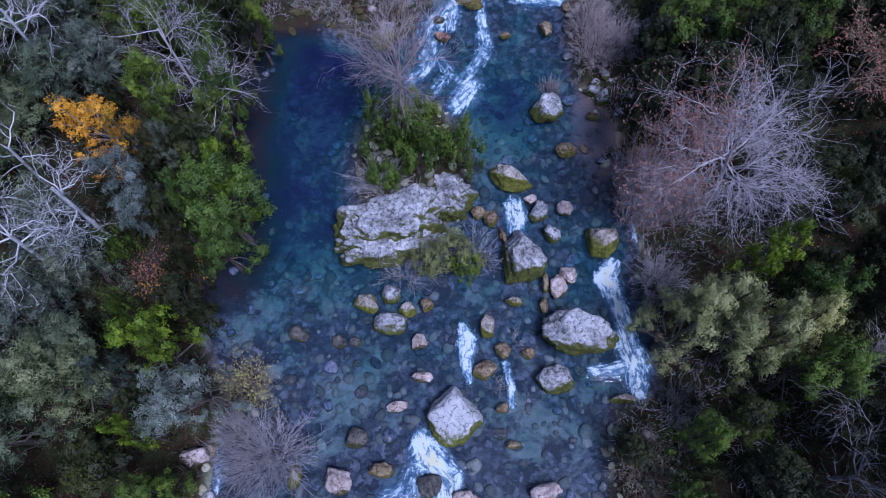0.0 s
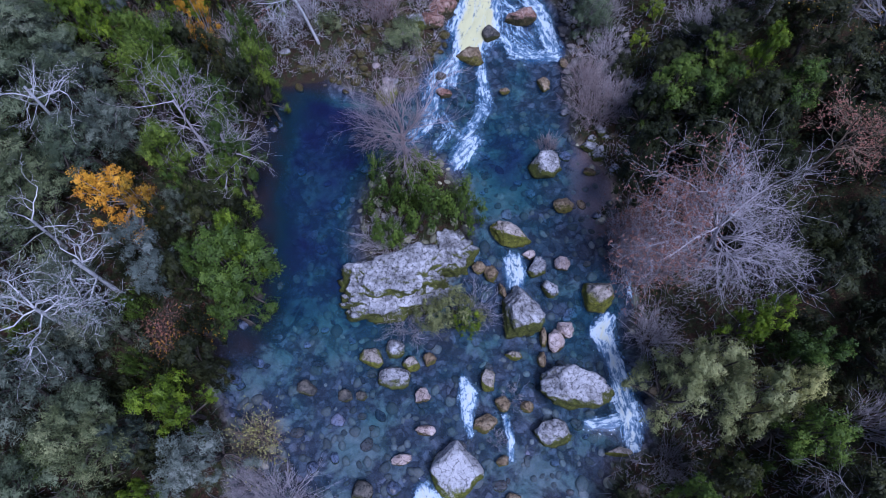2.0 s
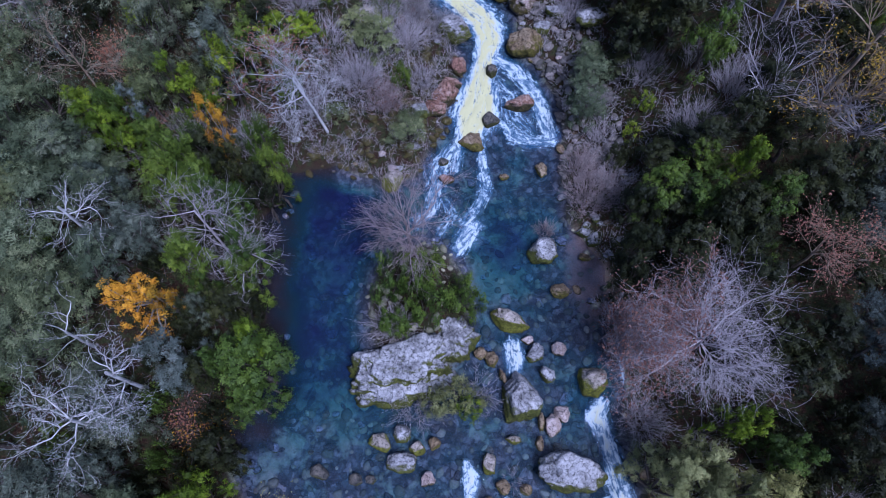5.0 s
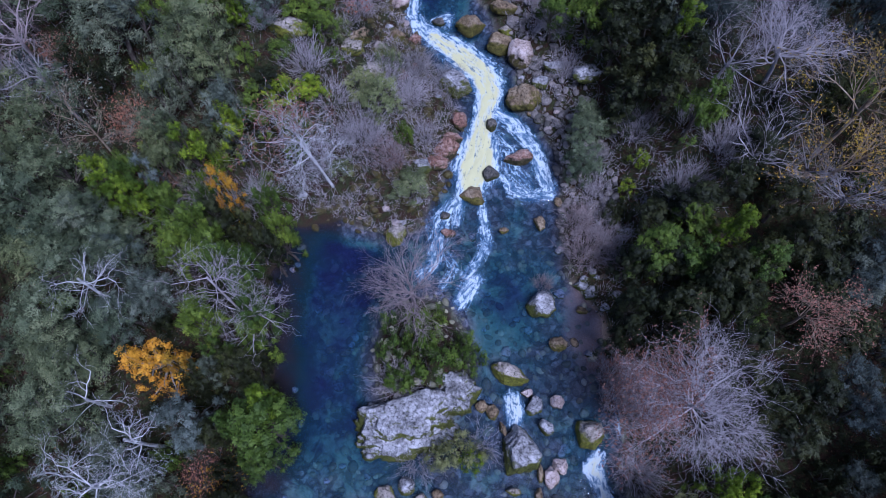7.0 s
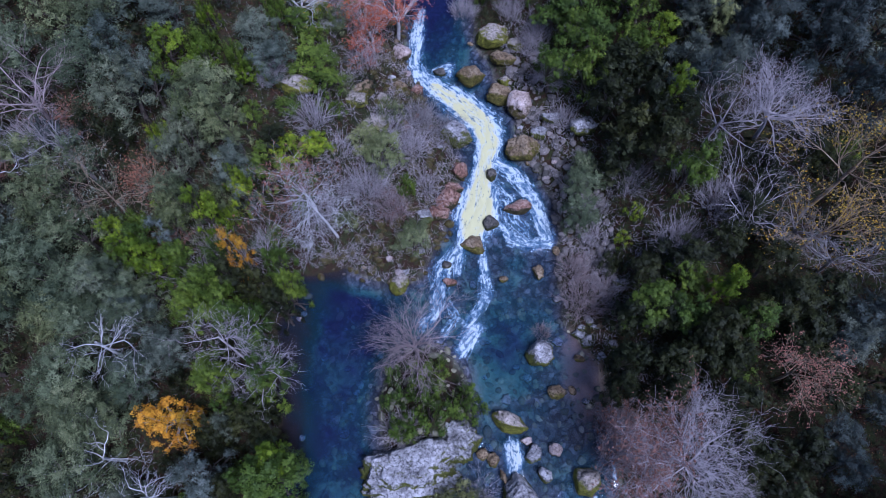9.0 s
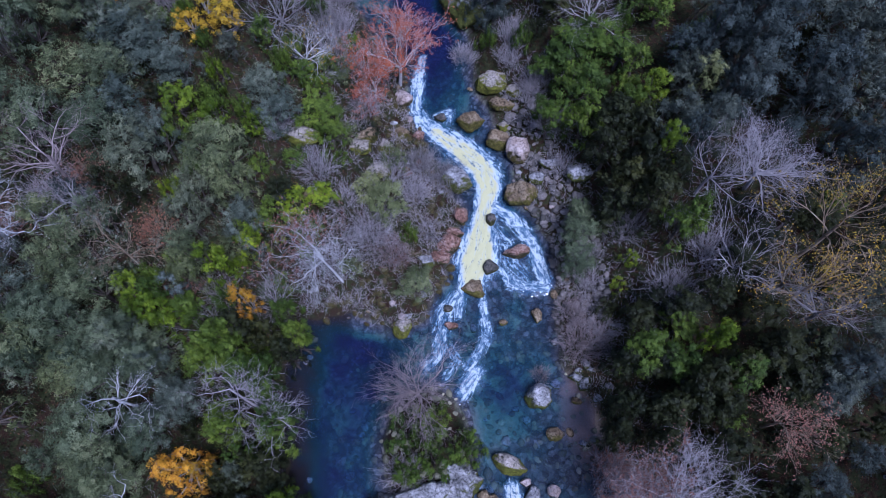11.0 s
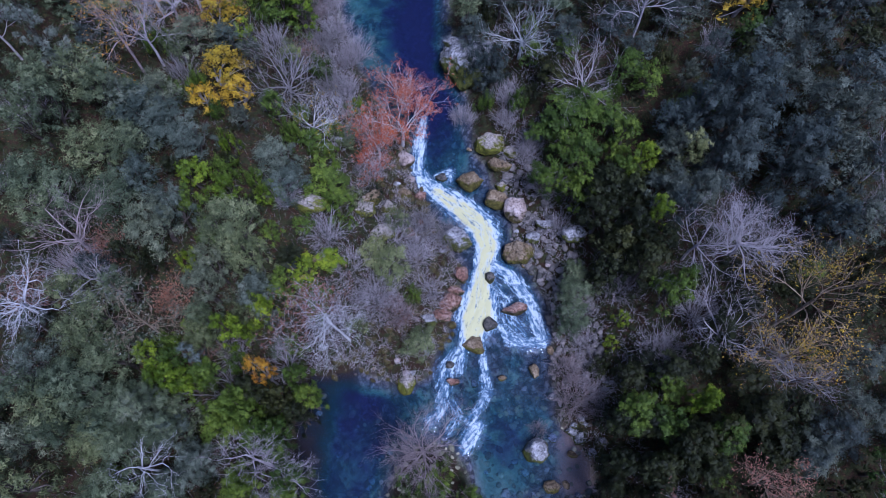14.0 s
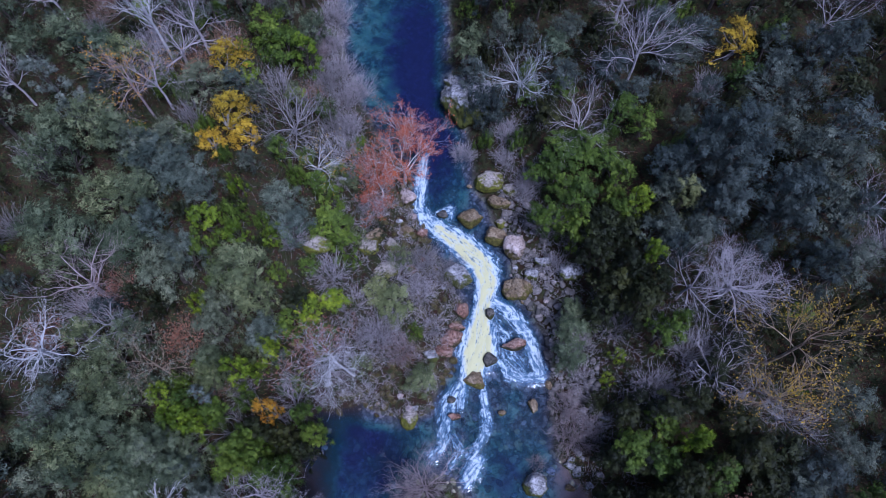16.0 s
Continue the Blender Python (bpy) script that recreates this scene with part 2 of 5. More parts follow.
def water_material():
    """Clear stream water that turns blue with its depth, and white where it breaks."""
    m = Mat("stream_water", 0.07, 0.2)
    at = m.coords()
    depth, foam = m.node("ShaderNodeAttribute"), m.node("ShaderNodeAttribute")
    depth.attribute_name, foam.attribute_name = "depth", "foam"
    d = m.math("ADD", depth.outputs["Fac"], m.math("MULTIPLY", m.math("SUBTRACT", m.noise(0.5, 3, 0.5, at), 0.5), 0.5))
    body = m.ramp(m.math("MULTIPLY", d, 0.5), (0.05, (0.045, 0.052, 0.11)), (0.25, (0.025, 0.078, 0.125)), (0.45, (0.016, 0.022, 0.078)), (0.85, (0.012, 0.013, 0.054)))
    cover = m.ramp(m.math("MULTIPLY", d, 0.5), (0.0, grey(0.06)), (0.2, grey(0.14)), (0.4, grey(0.38)), (0.62, grey(0.64)), (1.0, grey(0.78)))
    stretch = m.node("ShaderNodeMapping", Vector=at)
    stretch.inputs["Scale"].default_value = (1.0, 0.45, 1.0)
    along, across = m.node("ShaderNodeAttribute"), m.node("ShaderNodeAttribute")
    along.attribute_name, across.attribute_name = "along", "across"
    run = m.node("ShaderNodeCombineXYZ", X=m.math("MULTIPLY", along.outputs["Fac"], 0.62), Y=m.math("MULTIPLY", across.outputs["Fac"], 2.1), Z=m.math("MULTIPLY", along.outputs["Fac"], 0.1))
    churn = m.noise(1.15, 6, 0.62, run.outputs[0], 1.1)
    strand = m.noise(3.4, 4, 0.6, run.outputs[0], 0.7)
    curl = m.noise(6.5, 4, 0.65, at, 1.2)
    swirl = m.noise(1.3, 4, 0.6, at, 0.8)
    f = m.math("ADD", m.math("MULTIPLY", foam.outputs["Fac"], 0.86), m.math("MULTIPLY", m.math("SUBTRACT", churn, 0.5), 2.3))
    f = m.math("ADD", f, m.math("MULTIPLY", m.math("SUBTRACT", strand, 0.5), 1.3))
    f = m.math("ADD", f, m.math("MULTIPLY", m.math("SUBTRACT", swirl, 0.5), 1.2))
    f = m.math("ADD", f, m.math("MULTIPLY", m.math("SUBTRACT", curl, 0.5), 0.5))
    lace = m.math("ABSOLUTE", m.math("SUBTRACT", m.noise(2.4, 4, 0.6, at, 1.8), 0.5))
    f = m.math("ADD", f, m.math("SUBTRACT", 0.12, m.math("MULTIPLY", lace, 2.0)))
    f = m.math("MULTIPLY", f, m.ramp(foam.outputs["Fac"], (0.03, grey(0.0)), (0.22, grey(1.0))))
    white = m.ramp(f, (0.22, grey(0.0)), (0.54, grey(0.36)), (1.0, grey(1.0)))
    airy = m.ramp(foam.outputs["Fac"], (0.1, grey(0.0)), (0.95, grey(0.62)))
    body = m.mix(airy, body, (0.05, 0.14, 0.28))
    froth = m.ramp(f, (0.35, (0.17, 0.31, 0.47)), (0.7, (0.33, 0.45, 0.55)), (1.1, (0.5, 0.57, 0.59)))
    # Overexposed cream of the brightest foam is painted into the froth colour.
    strong = m.math("ADD", foam.outputs["Fac"], m.math("MULTIPLY", m.math("SUBTRACT", churn, 0.5), 1.0))
    froth = m.mix(m.ramp(m.math("MULTIPLY", strong, 0.5), (0.54, grey(0.0)), (0.69, grey(1.0))), froth, (0.56, 0.53, 0.27))
    m.color(m.mix(white, body, froth))
    m.put(m.b, "Roughness", m.ramp(white, (0.0, grey(0.06)), (0.5, grey(0.7))))
    cover = m.math("MAXIMUM", m.math("MAXIMUM", cover, white), airy)
    clear = m.node("ShaderNodeBsdfTransparent")
    m.put(clear, "Color", m.ramp(m.math("MULTIPLY", d, 0.5), (0.02, (0.8, 0.81, 0.92)), (0.16, (0.6, 0.69, 0.86)), (0.32, (0.36, 0.6, 0.7)), (0.5, (0.16, 0.19, 0.46)), (0.85, (0.1, 0.11, 0.34))))
    mixer = m.node("ShaderNodeMixShader", Fac=cover)
    m.t.links.new(clear.outputs[0], mixer.inputs[1])
    m.t.links.new(m.b.outputs[0], mixer.inputs[2])
    gloss = m.node("ShaderNodeBsdfGlossy", Roughness=0.08)
    fres = m.node("ShaderNodeFresnel", IOR=1.33)
    shine = m.node("ShaderNodeMixShader", Fac=m.math("MULTIPLY", fres.outputs[0], m.math("SUBTRACT", 1.0, white)))
    m.t.links.new(mixer.outputs[0], shine.inputs[1])
    m.t.links.new(gloss.outputs[0], shine.inputs[2])
    m.t.links.new(shine.outputs[0], m.out.inputs[0])
    ripple = m.math("ADD", m.math("MULTIPLY", m.noise(2.2, 3, 0.5, stretch.outputs[0]), 0.5), m.math("MULTIPLY", churn, foam.outputs["Fac"]))
    n = m.bump(ripple, 0.5, 0.12)
    m.put(gloss, "Normal", n)
    m.put(fres, "Normal", n)
    return m.m


# ---------------------------------------------------------------- the plan of the valley
LEVEL_Y = [-5, 10, 14, 24, 30, 34, 38, 46, 50, 56, 80]
LEVEL_Z = [-0.7, -0.4, -0.1, 0.0, 0.15, 0.5, 0.8, 1.3, 1.7, 1.9, 2.1]
BANK_LEFT = [(-11.4, -40), (-11.4, 0.6), (-11.2, 3.6), (-11.6, 6.4), (-12.7, 8.3), (-13.2, 11.4), (-12.0, 13.4), (-11.6, 16.6), (-12.5, 20.3), (-12.9, 24.4), (-11.8, 28.6),
             (-8.0, 29.0), (-5.5, 28.0), (-3.6, 27.6), (-2.0, 28.9), (-0.4, 32.2), (0.4, 34.6), (0.9, 38.1), (-2.2, 43.4), (-3.6, 46.8), (-4.3, 51.4), (-6.1, 53.2), (-8.6, 57.8), (-11.1, 64.9), (-12.1, 72.6), (-13.0, 130.0)]
BANK_RIGHT = [(8.6, -40), (8.6, 0.8), (8.5, 2.7), (8.9, 4.9), (11.4, 5.6), (11.5, 7.9), (10.9, 12.3), (11.2, 14.4), (11.1, 17.6), (10.9, 20.0), (9.6, 22.8), (8.2, 24.7), (8.0, 29.0),
              (8.2, 31.0), (8.0, 34.1), (7.2, 36.8), (5.2, 39.1), (5.2, 41.8), (4.1, 44.5), (3.1, 46.9), (1.9, 49.6), (1.7, 55.1), (-0.3, 59.1), (0.0, 67.7), (-0.2, 72.4), (-0.5, 130.0)]
EDGE = np.array(BANK_LEFT + BANK_RIGHT[::-1], float)


def level(y):
    return np.interp(y, LEVEL_Y, LEVEL_Z)


def inside(x, y):
    """Metres inside the stream's banks; negative on land."""
    x, y = np.asarray(x, float), np.asarray(y, float)
    best, odd = np.full(x.shape, 1e9), np.zeros(x.shape, bool)
    for (ax, ay), (bx, by) in zip(EDGE, np.roll(EDGE, -1, 0)):
        dx, dy = bx - ax, by - ay
        s = np.clip(((x - ax) * dx + (y - ay) * dy) / (dx * dx + dy * dy), 0, 1)
        best = np.minimum(best, np.hypot(x - ax - s * dx, y - ay - s * dy))
        if dy:
            odd ^= ((ay > y) != (by > y)) & (x < dx * (y - ay) / dy + ax)
    return np.where(odd, best, -best)


def hill(x, y, cx, cy, rx, ry):
    return np.exp(-(((x - cx) / rx) ** 2 + ((y - cy) / ry) ** 2))


def waves(x, y, seed=0.0):
    """A cheap smooth unevenness, about -1 to 1."""
    return (np.sin(0.9 * x + 1.3 * y + seed) + np.sin(1.7 * x - 0.8 * y + 2.1 * seed) + np.sin(-0.5 * x + 2.3 * y + 0.7 * seed) + np.sin(3.1 * x + 2.6 * y + seed)) / 4


def ground(x, y):
    """Height of the soil, or of the bed under the stream."""
    x, y = np.asarray(x, float), np.asarray(y, float)
    d = inside(x, y) + 0.35 * waves(x, y, 1.0)
    deep = 0.38 + 1.6 * hill(x, y, -7.0, 21, 2.5, 8) - 0.28 * hill(x, y, -11.4, 19, 1.4, 8) + 0.42 * hill(x, y, 4, 23, 2.4, 3.2) + 0.7 * hill(x, y, 7, 2.5, 2.5, 3)
    deep += 0.9 * hill(x, y, -2.0, 56, 3.2, 8) + 0.55 * hill(x, y, -3.2, 68, 3.4, 9) + 0.2 * hill(x, y, -7.5, 66, 4, 9) + 0.5 * hill(x, y, 9, 12, 1.5, 2) - 0.22 * hill(x, y, 9.4, 20, 1.5, 3.5) - 0.3 * hill(x, y, -9.4, 5.5, 1.2, 2.2)
    deep += 0.8 * hill(x, y, -5.6, 13.5, 2, 3) + 0.14 * waves(1.7 * x, 1.7 * y, 4.0)
    bed = -np.minimum(np.maximum(d, 0) * 0.55, np.maximum(deep, 0.08))
    out = np.maximum(-d, 0)
    side = np.where(x < 0, 1.0, 1.05)
    rocky = hill(x, y, -6, 38, 5, 8)
    land = (0.3 * out + 0.42 * np.maximum(out - 3, 0) * side * (1 - 0.7 * rocky)) * 1.0
    land = np.where(land > 5, 5 + 0.27 * (land - 5), land) + np.minimum(out, 1) * (0.18 * waves(0.7 * x, 0.7 * y, 2.0) + 0.1)
    h = np.interp(y, LEVEL_Y, LEVEL_Z) + np.where(d > 0, bed, land)
    islet = -0.5 + 1.25 * np.clip(1.3 - np.hypot((x + 1.9) / 3.2, (y - 18.8) / 4.4), -0.2, 0.75) / 0.75
    brook = np.exp(-(((x + 8.2) * 0.75 + (y - 42) * -0.55) / 0.8) ** 2) * hill(x, y, -7.6, 42.5, 3, 3.2)
    return np.maximum(h, islet + 0.06 * waves(2 * x, 2 * y)) - 0.75 * brook * (d < 0)


def mesh_of(name, verts, faces, mats=(), smooth=True):
    me = bpy.data.meshes.new(name)
    me.from_pydata([tuple(v) for v in verts], [], [tuple(f) for f in faces])
    for m in mats:
        me.materials.append(m)
    if smooth:
        me.polygons.foreach_set("use_smooth", np.ones(len(me.polygons), bool))
    return me


def sheet(name, xs, ys, z_of, keep=None):
    """A grid over xs and ys."""
    gx, gy = np.meshgrid(xs, ys)
    gz = z_of(gx, gy)
    n, w = gx.size, len(xs)
    idx = np.arange(n).reshape(gx.shape)
    quads = np.stack([idx[:-1, :-1], idx[:-1, 1:], idx[1:, 1:], idx[1:, :-1]], -1).reshape(-1, 4)
    v = np.stack([gx.ravel(), gy.ravel(), gz.ravel()], -1)
    if keep is not None:
        quads = quads[keep(gx, gy).ravel()[quads].any(1)]
        used = np.unique(quads)
        back = np.zeros(n, int)
        back[used] = np.arange(len(used))
        v, quads = v[used], back[quads]
    return v, quads


def point_values(me, name, values):
    me.attributes.new(name, "FLOAT", "POINT").data.foreach_set("value", np.asarray(values, np.float32))


# ground: fine along the stream, coarse out to the horizon
far = np.array([90, 130, 200, 320, 520, 900, 1500.0])
xs = np.concatenate([-far[::-1], np.arange(-70, -16, 1.1), np.arange(-16, 16, 0.32), np.arange(16, 71, 1.1), far])
ys = np.concatenate([-far[::-1], np.arange(-60, -6, 2.0), np.arange(-6, 78, 0.36), np.arange(78, 130, 2.0), far + 60])
v, q = sheet("ground", xs, ys, ground)
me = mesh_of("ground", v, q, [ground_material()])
din = inside(v[:, 0], v[:, 1])
point_values(me, "bed", np.clip((level(v[:, 1]) + 0.22 - v[:, 2]) / 0.3, 0, 1) * (din > -6))
# Left margin where the overhanging trees' shade is put into the bed colour.
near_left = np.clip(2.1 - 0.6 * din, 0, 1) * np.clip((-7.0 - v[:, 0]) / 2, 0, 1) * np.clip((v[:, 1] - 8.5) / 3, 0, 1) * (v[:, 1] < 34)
point_values(me, "shade_litter", near_left)
silt = np.zeros(len(v))
for cx, cy, rx, ry in ((-10.9, 8.4, 0.9, 1.2), (-6.4, 11.7, 1.3, 1.8), (-8.0, 22.0, 1.2, 1.6), (3.5, 21.2, 2.2, 3.2), (-4.6, 5.2, 2.2, 2.0), (4.9, 4.0, 1.6, 1.4), (-8.0, 68.5, 2.4, 4.5), (-6.6, 61.5, 2.2, 3.0)):
    silt = np.maximum(silt, hill(v[:, 0], v[:, 1], cx, cy, rx, ry))
point_values(me, "silt", silt)
point_values(me, "sand", hill(v[:, 0], v[:, 1], 9.5, 21.5, 1.7, 4))
tagged(new("ground", me), "dark forest soil with leaf litter sloping to a gravel stream bed", "ground", kind="structure")

RAPIDS = []


def rapid(power, *line):
    """A run of broken water: how hard it breaks, places along it and its half width there."""
    RAPIDS.append((power, line))


rapid(1.15, (4.1, 16.2, 0.59), (4.2, 15.5, 0.72), (4.2, 14.9, 0.58))  # between the boulders
rapid(1.1, (9.5, 12.7, 0.45), (9.1, 11.9, 0.75), (9.6, 10.6, 0.6), (10.0, 9.1, 0.65), (10.1, 7.9, 0.7), (10.3, 6.9, 0.85), (10.4, 5.5, 0.35))  # right chute
rapid(1.05, (10.2, 7.1, 0.5), (9.1, 6.8, 0.4), (8.0, 6.8, 0.3))  # right chute foot
rapid(1.12, (1.1, 9.2, 0.22), (1.4, 8.2, 0.54), (1.3, 7.2, 0.38), (1.5, 6.1, 0.17))  # middle chute
rapid(1.1, (3.4, 7.2, 0.16), (3.7, 6.0, 0.22), (3.7, 4.8, 0.14))  # middle chute second
rapid(1.2, (-1.0, 3.2, 0.49), (-0.6, 2.3, 0.92), (0.4, 1.3, 0.75), (0.6, 0.2, 0.64))  # lower rapid
rapid(0.75, (-1.0, 1.9, 0.57), (-1.6, 0.8, 0.73), (-2.4, 0.3, 0.84))  # lower rapid left
rapid(0.85, (-11.1, 2.6, 0.11), (-11.1, 1.7, 0.17), (-11.0, 0.7, 0.22))  # bank rill
rapid(0.7, (10.8, 16.7, 0.20), (10.9, 15.4, 0.23), (10.9, 14.2, 0.23))  # right stream
rapid(0.85, (1.8, 16.9, 0.20), (1.8, 16.4, 0.23))  # side spout
rapid(1.0, (-2.6, 52.8, 0.31), (-2.9, 50.8, 0.6), (-3.1, 48.9, 0.75), (-3.2, 47.4, 0.7), (-2.4, 45.9, 0.85), (-1.2, 45.0, 1.1))  # top chute
rapid(1.35, (-1.4, 45.1, 0.70), (0.5, 43.6, 1.25), (2.3, 41.9, 1.45), (3.1, 39.9, 1.15), (2.7, 38.1, 0.9), (2.4, 36.5, 0.95))  # main fall
rapid(1.4, (2.4, 36.5, 0.8), (2.2, 35.0, 1.65), (1.9, 33.4, 1.8), (1.5, 32.0, 1.1))  # broad fall
rapid(0.9, (0.8, 31.8, 0.37), (0.7, 30.6, 0.41), (0.4, 28.9, 0.41))  # broad fall foot
rapid(1.0, (3.1, 38.5, 0.6), (4.9, 37.1, 0.72), (6.3, 35.2, 0.6), (6.8, 33.4, 0.7), (7.4, 31.8, 0.7))  # right arm
rapid(0.72, (3.3, 36.2, 0.6), (4.2, 34.9, 0.9), (4.6, 33.4, 0.9), (5.6, 32.2, 0.8))  # between the arms
rapid(0.9, (7.5, 31.2, 0.46), (5.9, 31.2, 0.69), (4.7, 31.6, 0.65), (3.9, 32.7, 0.42))  # right arm foot
rapid(0.85, (0.1, 30.4, 0.74), (-0.7, 29.1, 0.91), (-1.0, 27.1, 0.72), (-1.2, 25.7, 0.62), (-2.1, 24.9, 0.62))  # left apron
rapid(0.85, (2.3, 30.8, 0.37), (2.4, 29.2, 0.46), (2.6, 27.2, 0.58), (2.0, 26.1, 0.40), (1.2, 24.9, 0.62))  # middle tongue
rapid(1.0, (1.8, 24.6, 0.62), (1.2, 23.8, 0.88), (0.7, 22.9, 0.61))  # foot of the rapid
rapid(0.65, (-0.2, 26.3, 0.49), (0.3, 25.4, 0.44), (-0.6, 24.1, 0.44))  # spray left
rapid(0.85, (-1.5, 46.7, 0.30), (-0.2, 47.1, 0.51), (-0.2, 46.3, 0.41))  # upper lip
rapid(0.85, (-6.2, 43.7, 0.35), (-6.4, 42.8, 0.40))  # side spring
rapid(0.85, (-0.6, 37.9, 0.29), (-0.7, 36.4, 0.29))  # left rill


def broken(x, y):
    """How strongly the water breaks, from 0 to about 1, and the metres along and across its run."""
    x, y = np.asarray(x, float), np.asarray(y, float)
    f, u, w = np.zeros(x.shape), -y, x.copy()
    for i, (power, line) in enumerate(RAPIDS):
        gone = 3.7 * i
        for (ax, ay, aw), (bx, by, bw) in zip(line, line[1:]):
            dx, dy = bx - ax, by - ay
            ln = math.hypot(dx, dy)
            raw = ((x - ax) * dx + (y - ay) * dy) / ln**2
            s = np.clip(raw, 0, 1)
            r = np.hypot(x - ax - s * dx, y - ay - s * dy) / (aw + s * (bw - aw))
            here = power * np.clip(1.5 - r, 0, 1)
            best = here > f
            f, u = np.where(best, here, f), np.where(best, gone + raw * ln, u)
            w = np.where(best, ((x - ax) * dy - (y - ay) * dx) / ln, w)
            gone += ln
    return f, u, w


def foam_at(x, y):
    return broken(x, y)[0]


def water_height(x, y):
    return level(y) + 0.07 * foam_at(x, y) * (1 + waves(5.3 * x + 2 * waves(y, x), 2.1 * y + 3 * waves(x, y, 5.0))) + 0.006 * waves(3 * x, 3 * y)


v, q = sheet("water", np.arange(-15, 13, 0.2), np.concatenate([np.arange(-40, -4, 0.6), np.arange(-4, 76, 0.2), np.arange(76, 130, 0.8)]), water_height, lambda x, y: inside(x, y) > -0.9)
me = mesh_of("water", v, q, [water_material()])
point_values(me, "depth", np.clip(v[:, 2] - ground(v[:, 0], v[:, 1]), 0, 3))
for key, values in zip(("foam", "along", "across"), broken(v[:, 0], v[:, 1])):
    point_values(me, key, values)
tagged(new("water", me), "clear blue mountain stream with white rapids and still deep pools", "stream", kind="structure")
v, q = sheet("brook", np.arange(-11.5, -4, 0.2), np.arange(38.5, 46.5, 0.2), lambda x, y: level(y) - 0.12)
me = mesh_of("brook_water", v, q, [bpy.data.materials["stream_water"]])
point_values(me, "depth", np.full(len(v), 0.8))
for key, values in zip(("foam", "along", "across"), broken(v[:, 0], v[:, 1])):
    point_values(me, key, values)
tagged(new("brook_water", me), "dark side brook trickling between rocks", "stream", kind="structure")

# ---------------------------------------------------------------- boulders
bm = bmesh.new()
BALLS = {}
for sub in (1, 2, 4, 5):
    bmesh.ops.create_icosphere(bm, subdivisions=sub, radius=1)
    bm.verts.ensure_lookup_table()
    BALLS[sub] = (np.array([tuple(p.co) for p in bm.verts]), np.array([[p.index for p in f.verts] for f in bm.faces]))
    bm.clear()
bm.free()


def rock_mesh(name, sx, sy, sz, seed, mat, cuts=11, sub=4, rough=0.1, square=False):
    """A boulder: a ball cut by many random planes, then worn and pitted. Its foot lies at z = 0."""
    rng = np.random.default_rng(seed)
    v, f = BALLS[sub]
    n = rng.normal(size=(cuts, 3))
    n[:, 2] = np.abs(n[:, 2]) * 0.8
    n /= np.linalg.norm(n, axis=1)[:, None]
    off = rng.uniform(0.5, 0.9, cuts)
    if cuts < 10:
        n[0], off[0] = (rng.normal(scale=0.15), rng.normal(scale=0.15) - 0.15, 1.0), 0.6
    if square:
        for i, (px, py) in enumerate(((0.85, 0.5), (-0.5, 0.8), (-0.85, -0.45), (0.5, -0.85))):
            n[1 + i], off[1 + i] = (px, py, 0.25), 0.72
    reach = np.maximum(v @ n.T, 1e-3)
    r = np.minimum((off / reach).min(1), 1.0)
    r = 0.8 * r + 0.2 * np.minimum(r, 0.85)
    at = v * r[:, None]
    rough_of = [noise.fractal(Vector(p * 2.1 + seed * 7.3), 0.8, 2.1, 5) for p in at]
    at = at * (1 + rough * np.array(rough_of))[:, None]
    lo, hi = at.min(0), at.max(0)
    at = (at - (lo + hi) / 2) / (hi - lo) * 2
    at = at * (sx, sy, sz / 1.5) + (0, 0, sz / 3)
    me = mesh_of(name, at, f, [mat])
    point_values(me, "rise", np.clip(at[:, 2] / sz, 0, 1))
    return me


def boulder(kind, x, y, sx, sy, sz, seed):
    """A boulder of half widths sx and sy that stands sz out of the water or the soil."""
    mat, label = ROCK[kind]
    me = rock_mesh("boulder", sx, sy, sz, seed, mat, 9 if kind in "gfd" else 10, 5 if max(sx, sy) > 1.3 else 4, 0.17 if kind in "gbrp" else 0.11, kind == "f")
    ob = new("boulder", me)
    foot = max(float(level(y)), float(ground(x, y))) - 0.05 if float(inside(x, y)) < 0 else float(level(y)) - 0.03
    ob.matrix_basis = pose(x, y, foot, 0, 0, (seed * 37) % 24 - 12)
    return tagged(ob, label, "boulder")


boulder("m", 3.98, 17.82, 1.35, 0.75, 1.10, 0)
boulder("g", 6.28, 22.59, 1.07, 1.00, 1.40, 1)
boulder("b", 7.34, 19.93, 0.64, 0.55, 0.60, 2)
boulder("p", 5.05, 16.60, 0.41, 0.31, 0.40, 3)
boulder("g", 5.49, 15.77, 0.55, 0.70, 0.70, 4)
boulder("p", 7.04, 16.05, 0.49, 0.50, 0.60, 5)
boulder("g", 6.21, 14.38, 0.51, 0.55, 0.60, 6)
boulder("m", 9.01, 13.96, 0.89, 1.00, 1.10, 7)
boulder("g", 4.54, 12.96, 1.25, 1.60, 1.70, 8)
boulder("b", 2.03, 15.72, 0.42, 0.44, 0.50, 9)
boulder("b", 2.76, 15.36, 0.45, 0.53, 0.60, 10)
boulder("b", 3.42, 14.26, 0.22, 0.54, 0.50, 11)
boulder("p", 7.01, 12.00, 0.53, 0.52, 0.60, 12)
boulder("p", 6.44, 11.31, 0.53, 0.73, 0.70, 13)
boulder("b", 5.72, 11.58, 0.22, 0.60, 0.50, 14)
boulder("b", 5.58, 10.30, 0.28, 0.48, 0.50, 15)
boulder("g", 7.35, 8.69, 2.10, 1.29, 1.90, 16)
boulder("m", 3.97, 10.47, 0.53, 0.26, 0.50, 17)
boulder("m", 2.50, 9.09, 0.43, 0.64, 0.60, 18)
